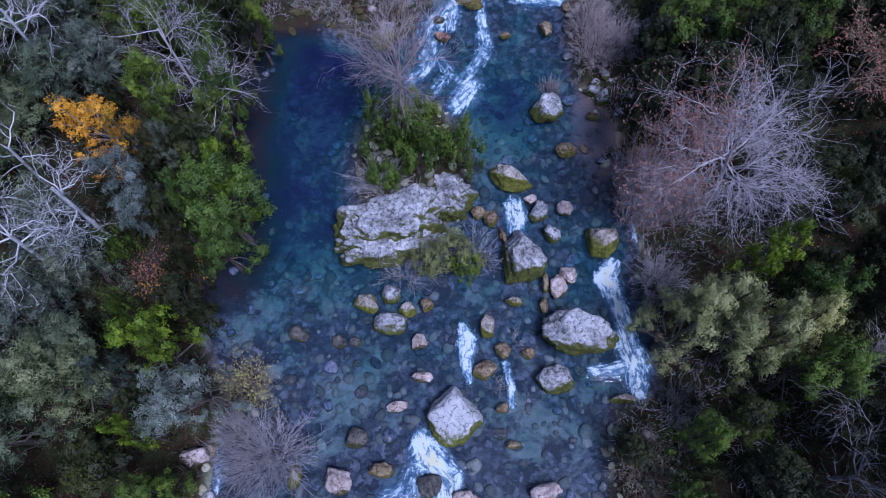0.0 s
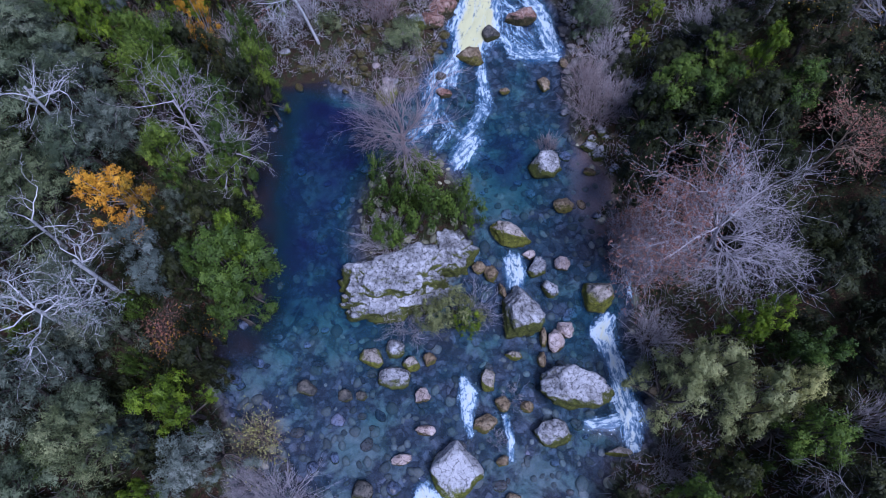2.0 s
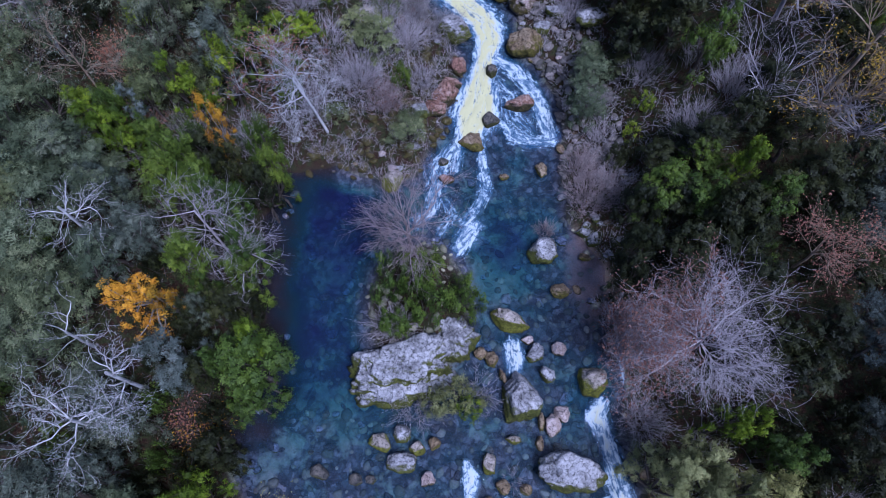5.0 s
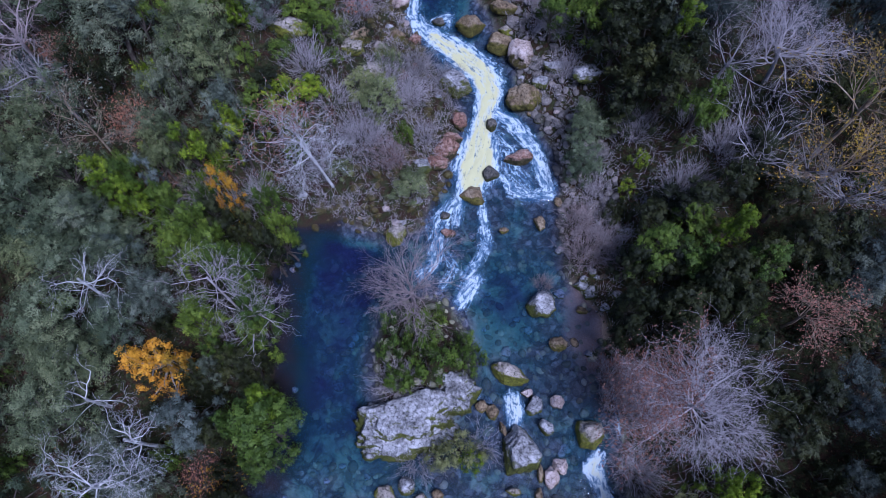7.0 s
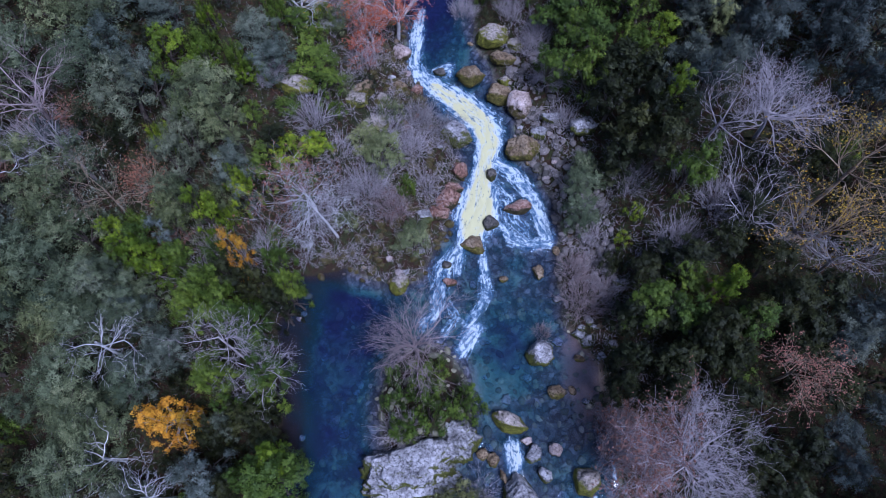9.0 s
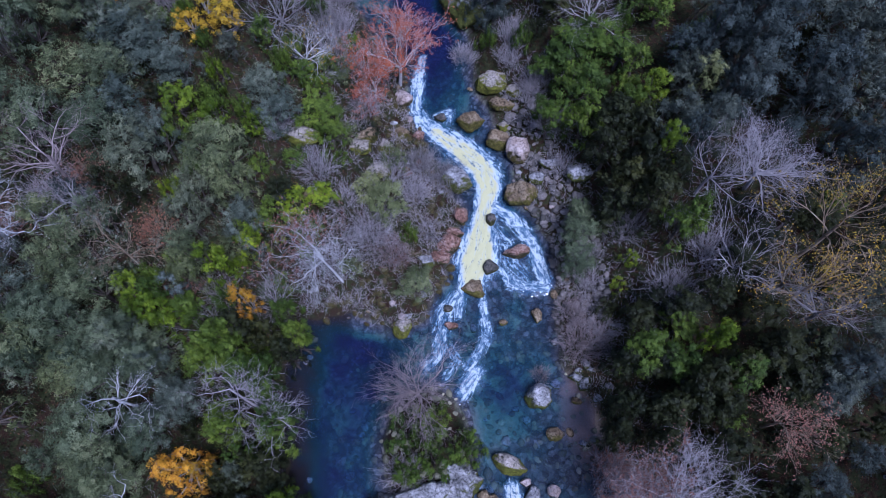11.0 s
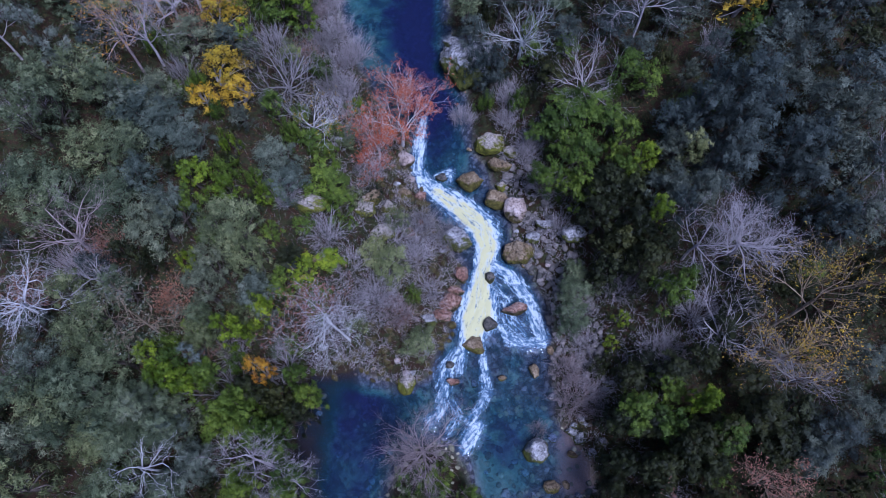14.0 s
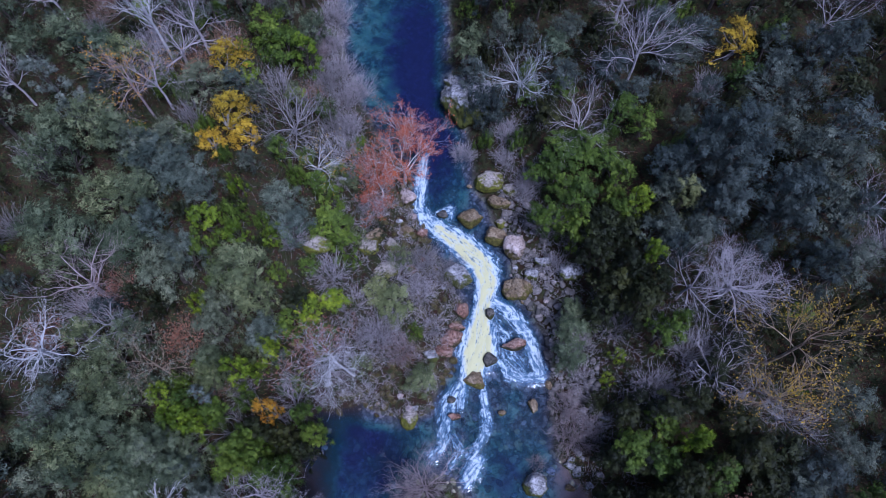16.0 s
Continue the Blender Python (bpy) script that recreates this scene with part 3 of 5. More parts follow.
boulder("g", 5.99, 6.24, 1.06, 0.77, 0.90, 19)
boulder("b", 2.31, 6.72, 0.71, 0.55, 0.60, 20)
boulder("b", 3.23, 4.79, 0.35, 0.32, 0.40, 21)
boulder("f", 0.74, 4.30, 1.44, 1.50, 1.20, 22)
boulder("m", -4.12, 10.27, 0.71, 0.60, 0.60, 23)
boulder("g", -2.75, 10.77, 0.56, 0.58, 0.80, 24)
boulder("g", -2.78, 9.10, 0.94, 0.62, 0.80, 25)
boulder("m", -1.83, 9.95, 0.52, 0.47, 0.60, 26)
boulder("p", -1.15, 8.24, 0.45, 0.45, 0.60, 27)
boulder("p", -0.98, 6.34, 0.59, 0.30, 0.40, 28)
boulder("p", -5.01, 1.13, 0.70, 0.68, 1.00, 29)
boulder("b", -2.90, 1.69, 0.65, 0.40, 0.60, 30)
boulder("d", -4.26, 3.21, 0.60, 0.54, 0.50, 31)
boulder("p", 1.40, 0.37, 0.78, 0.42, 0.70, 32)
boulder("p", 5.26, 0.72, 0.81, 0.47, 0.80, 33)
boulder("b", 3.76, 2.98, 0.43, 0.23, 0.35, 34)
boulder("p", -2.23, 4.79, 0.58, 0.31, 0.30, 35)
boulder("d", -0.49, 0.97, 0.63, 0.58, 0.60, 36)
boulder("b", -0.82, 10.22, 0.40, 0.42, 0.50, 37)
boulder("m", 9.54, 5.34, 0.79, 0.27, 0.60, 38)
boulder("m", -7.22, 1.29, 0.36, 0.62, 0.70, 39)
boulder("p", -12.05, 2.16, 0.73, 0.49, 1.20, 40)
boulder("g", 9.42, 24.47, 0.35, 0.32, 0.50, 41)
boulder("g", 9.73, 23.58, 0.47, 0.43, 0.60, 42)
boulder("b", 9.16, 22.34, 0.42, 0.28, 0.40, 43)
boulder("g", 10.26, 24.57, 0.28, 0.22, 0.30, 44)
boulder("b", 4.65, 7.66, 0.39, 0.34, 0.40, 45)
boulder("g", 10.56, 22.39, 0.28, 0.25, 0.30, 46)
boulder("b", 3.29, 7.79, 0.45, 0.46, 0.45, 47)
boulder("d", -5.48, 8.16, 0.45, 0.36, 0.30, 48)
boulder("d", -4.57, 8.14, 0.33, 0.27, 0.30, 49)
boulder("d", -7.64, 8.59, 0.61, 0.46, 0.30, 50)
boulder("r", 5.11, 34.06, 1.17, 0.54, 1.20, 51)
boulder("d", 3.14, 36.88, 0.43, 0.52, 0.80, 52)
boulder("d", 3.03, 32.84, 0.65, 0.64, 0.70, 53)
boulder("b", 1.60, 31.10, 1.01, 0.76, 0.80, 54)
boulder("r", -0.35, 34.55, 1.08, 0.92, 1.40, 55)
boulder("r", 0.18, 35.62, 0.76, 0.38, 1.00, 56)
boulder("r", -1.06, 33.45, 0.93, 0.61, 1.00, 57)
boulder("g", -2.13, 32.99, 0.74, 0.52, 0.90, 58)
boulder("r", 0.67, 37.16, 0.62, 0.85, 1.00, 59)
boulder("g", 0.32, 40.39, 1.36, 1.28, 1.40, 60)
boulder("b", 1.59, 46.00, 1.25, 1.04, 1.40, 61)
boulder("b", 4.04, 44.22, 1.19, 1.01, 1.40, 62)
boulder("p", 5.56, 42.98, 1.08, 1.19, 1.60, 63)
boulder("m", 3.48, 49.40, 1.43, 1.13, 1.60, 64)
boulder("b", 4.29, 47.29, 1.16, 0.64, 1.00, 65)
boulder("b", 5.67, 38.94, 1.44, 1.04, 1.80, 66)
boulder("g", 8.35, 41.19, 1.27, 0.50, 0.80, 67)
boulder("g", 10.20, 39.90, 1.11, 0.91, 0.90, 68)
boulder("g", 6.98, 40.30, 0.73, 0.60, 0.80, 69)
boulder("b", -4.41, 44.57, 0.80, 0.67, 1.00, 70)
boulder("r", -2.97, 44.55, 0.60, 0.53, 0.80, 71)
boulder("m", -5.47, 42.98, 0.74, 0.85, 0.80, 72)
boulder("b", -7.22, 43.80, 0.99, 0.82, 1.10, 73)
boulder("m", -7.94, 42.69, 1.28, 0.86, 0.70, 74)
boulder("p", -4.26, 48.23, 0.86, 0.83, 1.00, 75)
boulder("r", -3.86, 40.78, 0.59, 0.60, 0.80, 76)
boulder("m", -6.10, 40.35, 1.32, 0.84, 0.60, 77)
boulder("m", -11.77, 41.33, 1.56, 0.89, 1.20, 78)
boulder("r", -2.75, 41.87, 0.39, 0.36, 0.60, 79)
boulder("d", -4.37, 41.74, 0.98, 0.76, 0.50, 80)
boulder("r", -0.17, 28.08, 0.54, 0.33, 0.60, 81)
boulder("d", -0.39, 29.47, 0.37, 0.31, 0.50, 82)
boulder("b", 6.56, 28.88, 0.41, 0.63, 0.50, 83)
boulder("b", 3.90, 28.35, 0.36, 0.27, 0.40, 84)
boulder("m", -4.00, 27.91, 0.77, 0.96, 0.70, 85)
boulder("m", 5.36, 48.36, 0.76, 0.63, 0.70, 86)
boulder("m", 4.40, 45.38, 0.60, 0.50, 0.60, 87)
boulder("g", -9.68, 48.56, 0.92, 0.63, 0.70, 88)
boulder("g", -9.12, 53.10, 1.05, 0.74, 0.70, 89)
boulder("d", -8.07, 46.12, 1.01, 0.68, 0.60, 90)
boulder("b", -10.60, 37.10, 0.96, 0.72, 0.50, 91)
boulder("g", 12.19, 27.50, 0.58, 0.27, 0.40, 92)
boulder("g", 9.20, 23.98, 0.57, 0.35, 0.60, 93)
boulder("g", 9.81, 23.34, 0.52, 0.32, 0.50, 94)
boulder("g", 11.54, 23.25, 0.39, 0.36, 0.50, 95)
boulder("d", -1.02, 46.55, 0.56, 0.46, 0.50, 96)

# the limestone islet: blocks and a low ledge
islet = tagged(new("limestone_outcrop"), "broad cracked limestone outcrop with mossy edges rising in midstream", "rock")
islet.matrix_basis = pose(-2.4, 14.6, -0.3)
for piece, x, y, sx, sy, sz, turn, seed in (("block", -0.6, 0.5, 3.4, 1.7, 2.4, 4, 301), ("block", 2.7, 1.9, 1.6, 1.8, 1.9, -20, 302), ("ledge", -1.2, -0.9, 2.6, 1.6, 1.5, 10, 303), ("ledge", 1.1, -0.7, 1.9, 1.3, 1.2, -8, 304), ("block", -2.4, 0.0, 1.6, 1.5, 2.0, 30, 306)):
    ob = new(piece, rock_mesh(piece, sx, sy, sz, seed, ROCK["g"][0], 9, 5, 0.34))
    ob.parent = islet
    ob.matrix_basis = pose(x, y, 0, 0, 0, turn)
ob = new("limestone_outcrop", rock_mesh("limestone_outcrop", 2.6, 3.2, 4.2, 305, ROCK["g"][0], 7, 5, 0.22))
ob.matrix_basis = pose(1.5, 58.4, 1.3, 0, 0, 20)
tagged(ob, "pale limestone bluff with bright moss above the upper pool", "rock")

# loose stones on the bed and the banks: single ones, and gravel past counting
rng = np.random.default_rng(5)
STONES = [rock_mesh("stone", 1, rng.uniform(0.65, 0.95), 0.8, 400 + i, ROCK["gpbgdb"[i]][0], 9, 2, 0.08) for i in range(6)]
count = 0
while count < 210:
    x, y = rng.uniform(-12, 12), rng.uniform(-1, 50)
    d = float(inside(x, y))
    if d < -2.2 or (d > 0.3 and rng.random() < 0.35) or float(foam_at(x, y)) > 0.4 or math.hypot((x + 1.9) / 4, (y - 17) / 6) < 1 or (y > 28 and d > 0.5):
        continue
    s = rng.uniform(0.14, 0.42)
    ob = new("stone", STONES[int(rng.integers(6))])
    ob.matrix_basis = Matrix.LocRotScale((x, y, float(ground(x, y)) - 0.05 * s), Euler((0, 0, rng.uniform(0, 6.3))), (s, s, s * rng.uniform(0.7, 1.1)))
    tagged(ob, "rounded river stone lying on the gravel", "stone", "stones along the stream")
    count += 1


def gravel(name, n, box, size, allowed, label, mat, seed):
    """Stones past counting, one mesh."""
    r = np.random.default_rng(seed)
    bv, bf = BALLS[2]
    x, y = r.uniform(box[0], box[1], n * 4), r.uniform(box[2], box[3], n * 4)
    ok = np.flatnonzero(allowed(x, y))[:n]
    x, y = x[ok], y[ok]
    s = r.uniform(size[0], size[1], len(x)) * r.uniform(0.6, 1.0, len(x))
    a = r.uniform(0, 6.3, len(x))
    flat = np.stack([r.uniform(0.8, 1.2, len(x)), r.uniform(0.6, 0.95, len(x)), r.uniform(0.4, 0.6, len(x))], -1)
    p = bv[None] * flat[:, None] * (1 + 0.16 * np.sin(bv[None, :, [1, 2, 0]] * 3 + a[:, None, None])) * s[:, None, None]
    c, sn = np.cos(a)[:, None], np.sin(a)[:, None]
    p = np.stack([c * p[..., 0] - sn * p[..., 1] + x[:, None], sn * p[..., 0] + c * p[..., 1] + y[:, None], p[..., 2] + ground(x, y)[:, None] + 0.1 * s[:, None]], -1)
    f = (bf[None] + (np.arange(len(x)) * len(bv))[:, None, None]).reshape(-1, 3)
    me = mesh_of(name, p.reshape(-1, 3), f, [mat])
    return tagged(new(name, me), label, "gravel", kind="stuff")


def pebble_material(name, gain):
    m = Mat(name, 0.7, 0.3)
    isle = m.node("ShaderNodeNewGeometry").outputs["Random Per Island"]
    c = m.ramp(isle, (0.0, (0.1, 0.098, 0.08)), (0.4, (0.19, 0.18, 0.15)), (0.8, (0.3, 0.28, 0.235)), (1.0, (0.46, 0.42, 0.36)))
    c = m.mix(1.0, c, m.ramp(m.noise(9.0, 4), (0.3, grey(0.7)), (0.7, grey(1.2))), "MULTIPLY")
    m.color(m.mix(1.0, c, gain, "MULTIPLY"))
    return m.m


PEBBLE, SCREE = pebble_material("river_pebbles", (1.0, 1.0, 0.76)), pebble_material("scree_stones", (0.62, 0.58, 0.6))
gravel("bed_cobbles", 1000, (-12.5, 11, -3, 27), (0.12, 0.4), lambda x, y: (inside(x, y) > -0.4) & (level(y) - ground(x, y) < 1.1) & ((x > -9.0) | (y < 9)), "grey and tan cobbles paving the stream bed", PEBBLE, 11)
gravel("scree", 620, (4.5, 12, 26, 49), (0.1, 0.5), lambda x, y: (inside(x, y) < 0.1) & (inside(x, y) > -4.0), "loose pale scree stones on the bank", SCREE, 12)
gravel("bank_rubble", 420, (-10, 1, 28, 54), (0.14, 0.5), lambda x, y: (inside(x, y) < 0.3) & (inside(x, y) > -4.0), "brown rubble between the bushes", ROCK["b"][0], 13)

# ---------------------------------------------------------------- growing things


class Wood:
    """Tapered limbs gathered into one mesh."""

    def __init__(self):
        self.v, self.f, self.n = [], [], 0

    def limb(self, pts, radii, sides):
        pts = np.asarray(pts, float)
        k = len(pts)
        t = np.gradient(pts, axis=0)
        t /= np.linalg.norm(t, axis=1)[:, None] + 1e-9
        ref = np.where(np.abs(t[:, 2:3]) > 0.9, (1.0, 0, 0), (0, 0, 1.0))
        u = np.cross(t, ref)
        u /= np.linalg.norm(u, axis=1)[:, None] + 1e-9
        w = np.cross(t, u)
        a = np.arange(sides) * (2 * math.pi / sides)
        ring = pts[:, None] + np.asarray(radii)[:, None, None] * (np.cos(a)[None, :, None] * u[:, None] + np.sin(a)[None, :, None] * w[:, None])
        i = self.n + np.arange(k * sides).reshape(k, sides)
        j = np.roll(i, -1, 1)
        self.v.append(ring.reshape(-1, 3))
        self.f.append(np.stack([i[:-1], j[:-1], j[1:], i[1:]], -1).reshape(-1, 4))
        self.n += k * sides

    def mesh(self, name, mat):
        return mesh_of(name, np.concatenate(self.v), np.concatenate(self.f), [mat])


def leaf_mesh(name, at, out, length, width, rng, mat, tone=None, loose=0.38):
    """One small leaf blade (a slim triangle) at each place, facing roughly outwards."""
    n = len(at)
    nrm = out + rng.normal(scale=loose, size=(n, 3))
    nrm[:, 2] += 0.2
    nrm /= np.linalg.norm(nrm, axis=1)[:, None]
    u = np.cross(nrm, rng.normal(size=(n, 3)))
    u /= np.linalg.norm(u, axis=1)[:, None]
    w = np.cross(nrm, u)
    ln, wd = (np.asarray(length) * rng.uniform(0.6, 1.3, n))[:, None], (np.asarray(width) * rng.uniform(0.6, 1.3, n))[:, None]
    q = np.stack([at - u * ln - w * wd * 0.4, at + u * ln * 0.2 - w * wd, at + u * ln + w * wd], 1)
    v, f = q.reshape(-1, 3), np.arange(3 * n).reshape(n, 3)
    me = mesh_of(name, v, f, [mat], False)
    point_values(me, "tone", np.repeat(rng.uniform(0.2, 0.8, n) if tone is None else tone, 3))
    return me


def crown_points(rng, lobes, leaves, R, z0, z1, lobe, tall=1.0, droop=0.0):
    """Places of leaves: many lobes set over an uneven dome, each a ball of leaves that is thin inside."""
    k = np.arange(lobes)
    a = k * 2.399 + rng.uniform(0, 6.3)
    rad = np.sqrt((k + 0.5) / lobes) * R * rng.uniform(0.7, 1.14, lobes)
    top = z0 + (z1 - z0) * np.sqrt(np.clip(1 - (rad / (R * 1.12)) ** 2, 0.02, 1)) * rng.uniform(0.55, 1.0, lobes)
    c = np.stack([rad * np.cos(a), rad * np.sin(a), top - lobe * 0.6], -1)
    low = c[rng.integers(0, lobes, lobes // 2)] * (1.1, 1.1, 1)
    low[:, 2] = np.maximum(low[:, 2] - rng.uniform(0.25, 0.6, len(low)) * (z1 - z0), z0)
    c = np.concatenate([c, low])
    size = lobe * rng.uniform(0.6, 1.3, len(c))
    share = size**2 * np.where(np.arange(len(c)) < lobes, 1.0, 0.3)
    which = rng.choice(len(c), leaves, p=share / share.sum())
    sprays = 16
    s = rng.normal(size=(len(c), sprays, 3))
    s[..., 2] = np.abs(s[..., 2]) * 1.4 - 0.25
    s /= np.linalg.norm(s, axis=2)[..., None]
    far = rng.uniform(0.7, 1.15, (len(c), sprays))
    k = rng.integers(0, sprays, leaves)
    d = s[which, k]
    along = far[which, k] * (1 - 0.4 * rng.uniform(0, 1, leaves) ** 1.5)
    at = c[which] + (d * along[:, None] + rng.normal(scale=0.12, size=(leaves, 3))) * size[which][:, None] * (1, 1, tall)
    face = at - c[which]
    face = 0.6 * d + 0.4 * face / (np.linalg.norm(face, axis=1)[:, None] + 1e-6)
    tone = np.clip(rng.uniform(0.1, 0.9, len(c))[which] + rng.uniform(-0.25, 0.25, (len(c), sprays))[which, k], 0, 1)
    inner = leaves // 5
    which = rng.integers(0, len(c), inner)
    e = rng.normal(size=(inner, 3))
    e /= np.linalg.norm(e, axis=1)[:, None]
    deep = c[which] + e * (size[which] * rng.uniform(0.2, 0.5, inner))[:, None] * (1, 1, tall)
    # Inner leaves get a darker tone: shade inside the crown, put into colour.
    return np.concatenate([at, deep]), np.concatenate([face, e]), c, np.concatenate([np.ones(leaves), np.full(inner, 1.8)]), np.concatenate([tone, np.full(inner, 0.3)])


def part(name, me, parent, label=""):
    ob = new(name, me)
    ob.parent = parent
    return tagged(ob, label)


def grow(wood, rng, p, d, length, r, depth, kids, spread, up, sides, wander=0.16, shrink=0.66, tips=None):
    """A limb that wanders, and the limbs that leave it."""
    n = 4 if depth > 1 else 3 if depth else 2
    pts, dirs, q, e = [p], [d], np.array(p, float), np.array(d, float)
    for _ in range(n):
        e = e + rng.normal(scale=wander, size=3) + (0, 0, up)
        e = e / np.linalg.norm(e)
        q = q + e * length / n
        pts.append(q.copy())
        dirs.append(e.copy())
    radii = r * np.linspace(1, 0.55 if depth > 0 else 0.35, n + 1)
    wood.limb(pts, radii, sides if depth > 1 else 3)
    if depth == 0:
        if tips is not None:
            tips.extend(pts[1:])
        return
    for k in range(kids[-depth]):
        s = rng.uniform(0.3, 1.0) if k else 1.0
        i = min(int(s * n), n)
        side = rng.normal(size=3)
        side -= side @ dirs[i] * dirs[i]
        side /= np.linalg.norm(side)
        ang = spread * rng.uniform(0.6, 1.3)
        e = dirs[i] * math.cos(ang) + side * math.sin(ang)
        grow(wood, rng, pts[i], e, length * shrink * rng.uniform(0.75, 1.2), max(radii[i] * 0.58, 0.0065), depth - 1, kids, spread, up, sides, wander * 1.15, shrink, tips)


KINDS = {
    # leaves, bark, lobes, leaf count, lobe size, leaf length, leaf width, tallness of lobes, label
    "olive": ("olive", "brown", 20, 6000, 0.66, 0.1, 0.027, 0.95, "grey-green evergreen tree with a lumpy dense crown on the bank"),
    "ash": ("ash", "brown", 20, 5800, 0.66, 0.1, 0.027, 1.05, "blue-grey evergreen tree with a billowing crown on the shaded slope"),
    "sage": ("sage", "brown", 20, 5800, 0.66, 0.1, 0.027, 1.0, "sage-grey evergreen tree with a rounded feathery crown on the bank"),
    "pale": ("pale", "brown", 17, 5000, 0.6, 0.1, 0.026, 1.0, "silvery green tree with fine feathery foliage"),
    "green": ("green", "brown", 19, 4900, 0.54, 0.08, 0.052, 1.4, "mid-green broadleaf tree with upright tufts of leaves"),
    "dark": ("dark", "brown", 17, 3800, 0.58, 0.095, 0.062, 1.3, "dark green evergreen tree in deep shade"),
    "lime": ("lime", "brown", 19, 5000, 0.52, 0.076, 0.05, 1.2, "bright yellow-green tree among darker ones"),
    "willow": ("willow", "brown", 18, 5200, 0.6, 0.1, 0.03, 0.9, "tan-green willow with a loose feathery crown at the water"),
    "orange": ("orange", "grey", 20, 2900, 0.52, 0.066, 0.05, 1.0, "small tree in orange autumn leaf, half bare"),
    "yellow": ("yellow", "grey", 20, 3400, 0.54, 0.07, 0.05, 1.0, "tree in golden yellow autumn leaf"),
    "red": ("red", "white", 18, 2600, 0.6, 0.085, 0.06, 1.0, "leaning tree in rust-red autumn leaf over the water"),
}
NAMES = {"olive": "grey_green", "ash": "blue_grey", "sage": "sage_grey", "pale": "silver", "green": "broadleaf", "dark": "dark_evergreen", "lime": "lime_green", "willow": "willow", "orange": "autumn", "yellow": "golden", "red": "rust_red"}
TREE_R, TREE_H = 2.0, 7.5
WAITING = {}


def tree_template(kind, variant, bush, far_off):
    leaf, bark, lobes, leaves, lobe, ln, wd, tall, label = KINDS[kind]
    rng = np.random.default_rng(abs(hash_of(kind)) + 17 * variant + (500 if bush else 0))
    base = new(NAMES[kind] + ("_shrub" if bush else "_tree"))
    if bush:
        label = label.replace("tree", "shrub").replace("willow with", "willow bush with")
    tagged(base, label, "shrub" if bush else "tree", "shrubs of the banks" if bush else "trees of the banks")
    H, z0 = (2.4, 0.3) if bush else (TREE_H, 1.4)
    share, grown = ((0.55, 0.9), (1.3, 0.8), (0.8, 0.95), (0.44, 1.2))[0 if bush else 1 + far_off]
    at, d, c, big, tone = crown_points(rng, lobes if not bush else lobes * 2 // 3, int(leaves * share), TREE_R * (0.84 if bush else 0.76), z0, H, lobe * (1.05 if bush else 1.0), tall)
    w = Wood()
    lean = rng.normal(scale=0.25, size=2)
    fork = np.array([lean[0], lean[1], z0 * (0.9 if bush else 1.6)])
    w.limb([(0, 0, -0.4), fork * (0.3, 0.3, 0.5), fork], [0.17, 0.14, 0.11], 6)
    for k in c[:: (2, 3, 4)[far_off] if not bush else 4]:
        midway = fork + (k - fork) * 0.5 + rng.normal(scale=0.18, size=3)
        w.limb([fork, midway, k], [0.075, 0.05, 0.02], 4)
        for _ in range(0 if bush or far_off else 2):
            w.limb([k, k + rng.normal(scale=lobe * 0.6, size=3) + (0, 0, 0.2)], [0.02, 0.008], 3)
    part("trunk", w.mesh("trunk", BARK[bark]), base)
    part("crown", leaf_mesh("crown", at, d, ln * grown * big, wd * grown * big, rng, LEAF[leaf], tone, 0.24), base)
    return base


def hash_of(word):
    return sum((i + 3) * ord(ch) * 131 for i, ch in enumerate(word)) % 9973


PLACED = []


def tree(kind, x, y, top, r, bush=False, look_of=""):
    """A tree in leaf whose crown reaches up to top, of crown radius r."""
    i = len(PLACED)
    z = float(ground(x, y))
    PLACED.append((x, y, r, top))
    tall = max(top - z, 1.2 if bush else 1.7 * r)
    H = 2.4 if bush else TREE_H
    m = Matrix.LocRotScale((x, y, z - 0.05), Euler((0, 0, (i * 2.4) % 6.28)), (r / TREE_R, r / TREE_R * (0.9 + 0.2 * ((i * 7) % 10) / 10), tall / H))
    WAITING.setdefault((kind, (i * 5 + i // 3) % 3, bush, 0 if bush or (y < 28 and abs(x) < 22) else 1 if y < 50 and abs(x) < 27 else 2), []).append((m, look_of))


def plant_all():
    for (kind, variant, bush, far_off), spots in WAITING.items():
        first = tree_template(kind, variant, bush, far_off)
        obs = [copy_thing(first, m) for m, _ in spots[1:]]
        first.matrix_basis = spots[0][0]
        for ob, (_, text) in zip([first] + obs, spots):
            tagged(ob, text)


def slope_drop(x, y):
    """How much longer the stems grow where the slope lies deep under the canopy."""
    out = max(-float(inside(x, y)) - 6.0, 0.0)
    return min(0.36 * out, 3.0) if out else 0.0


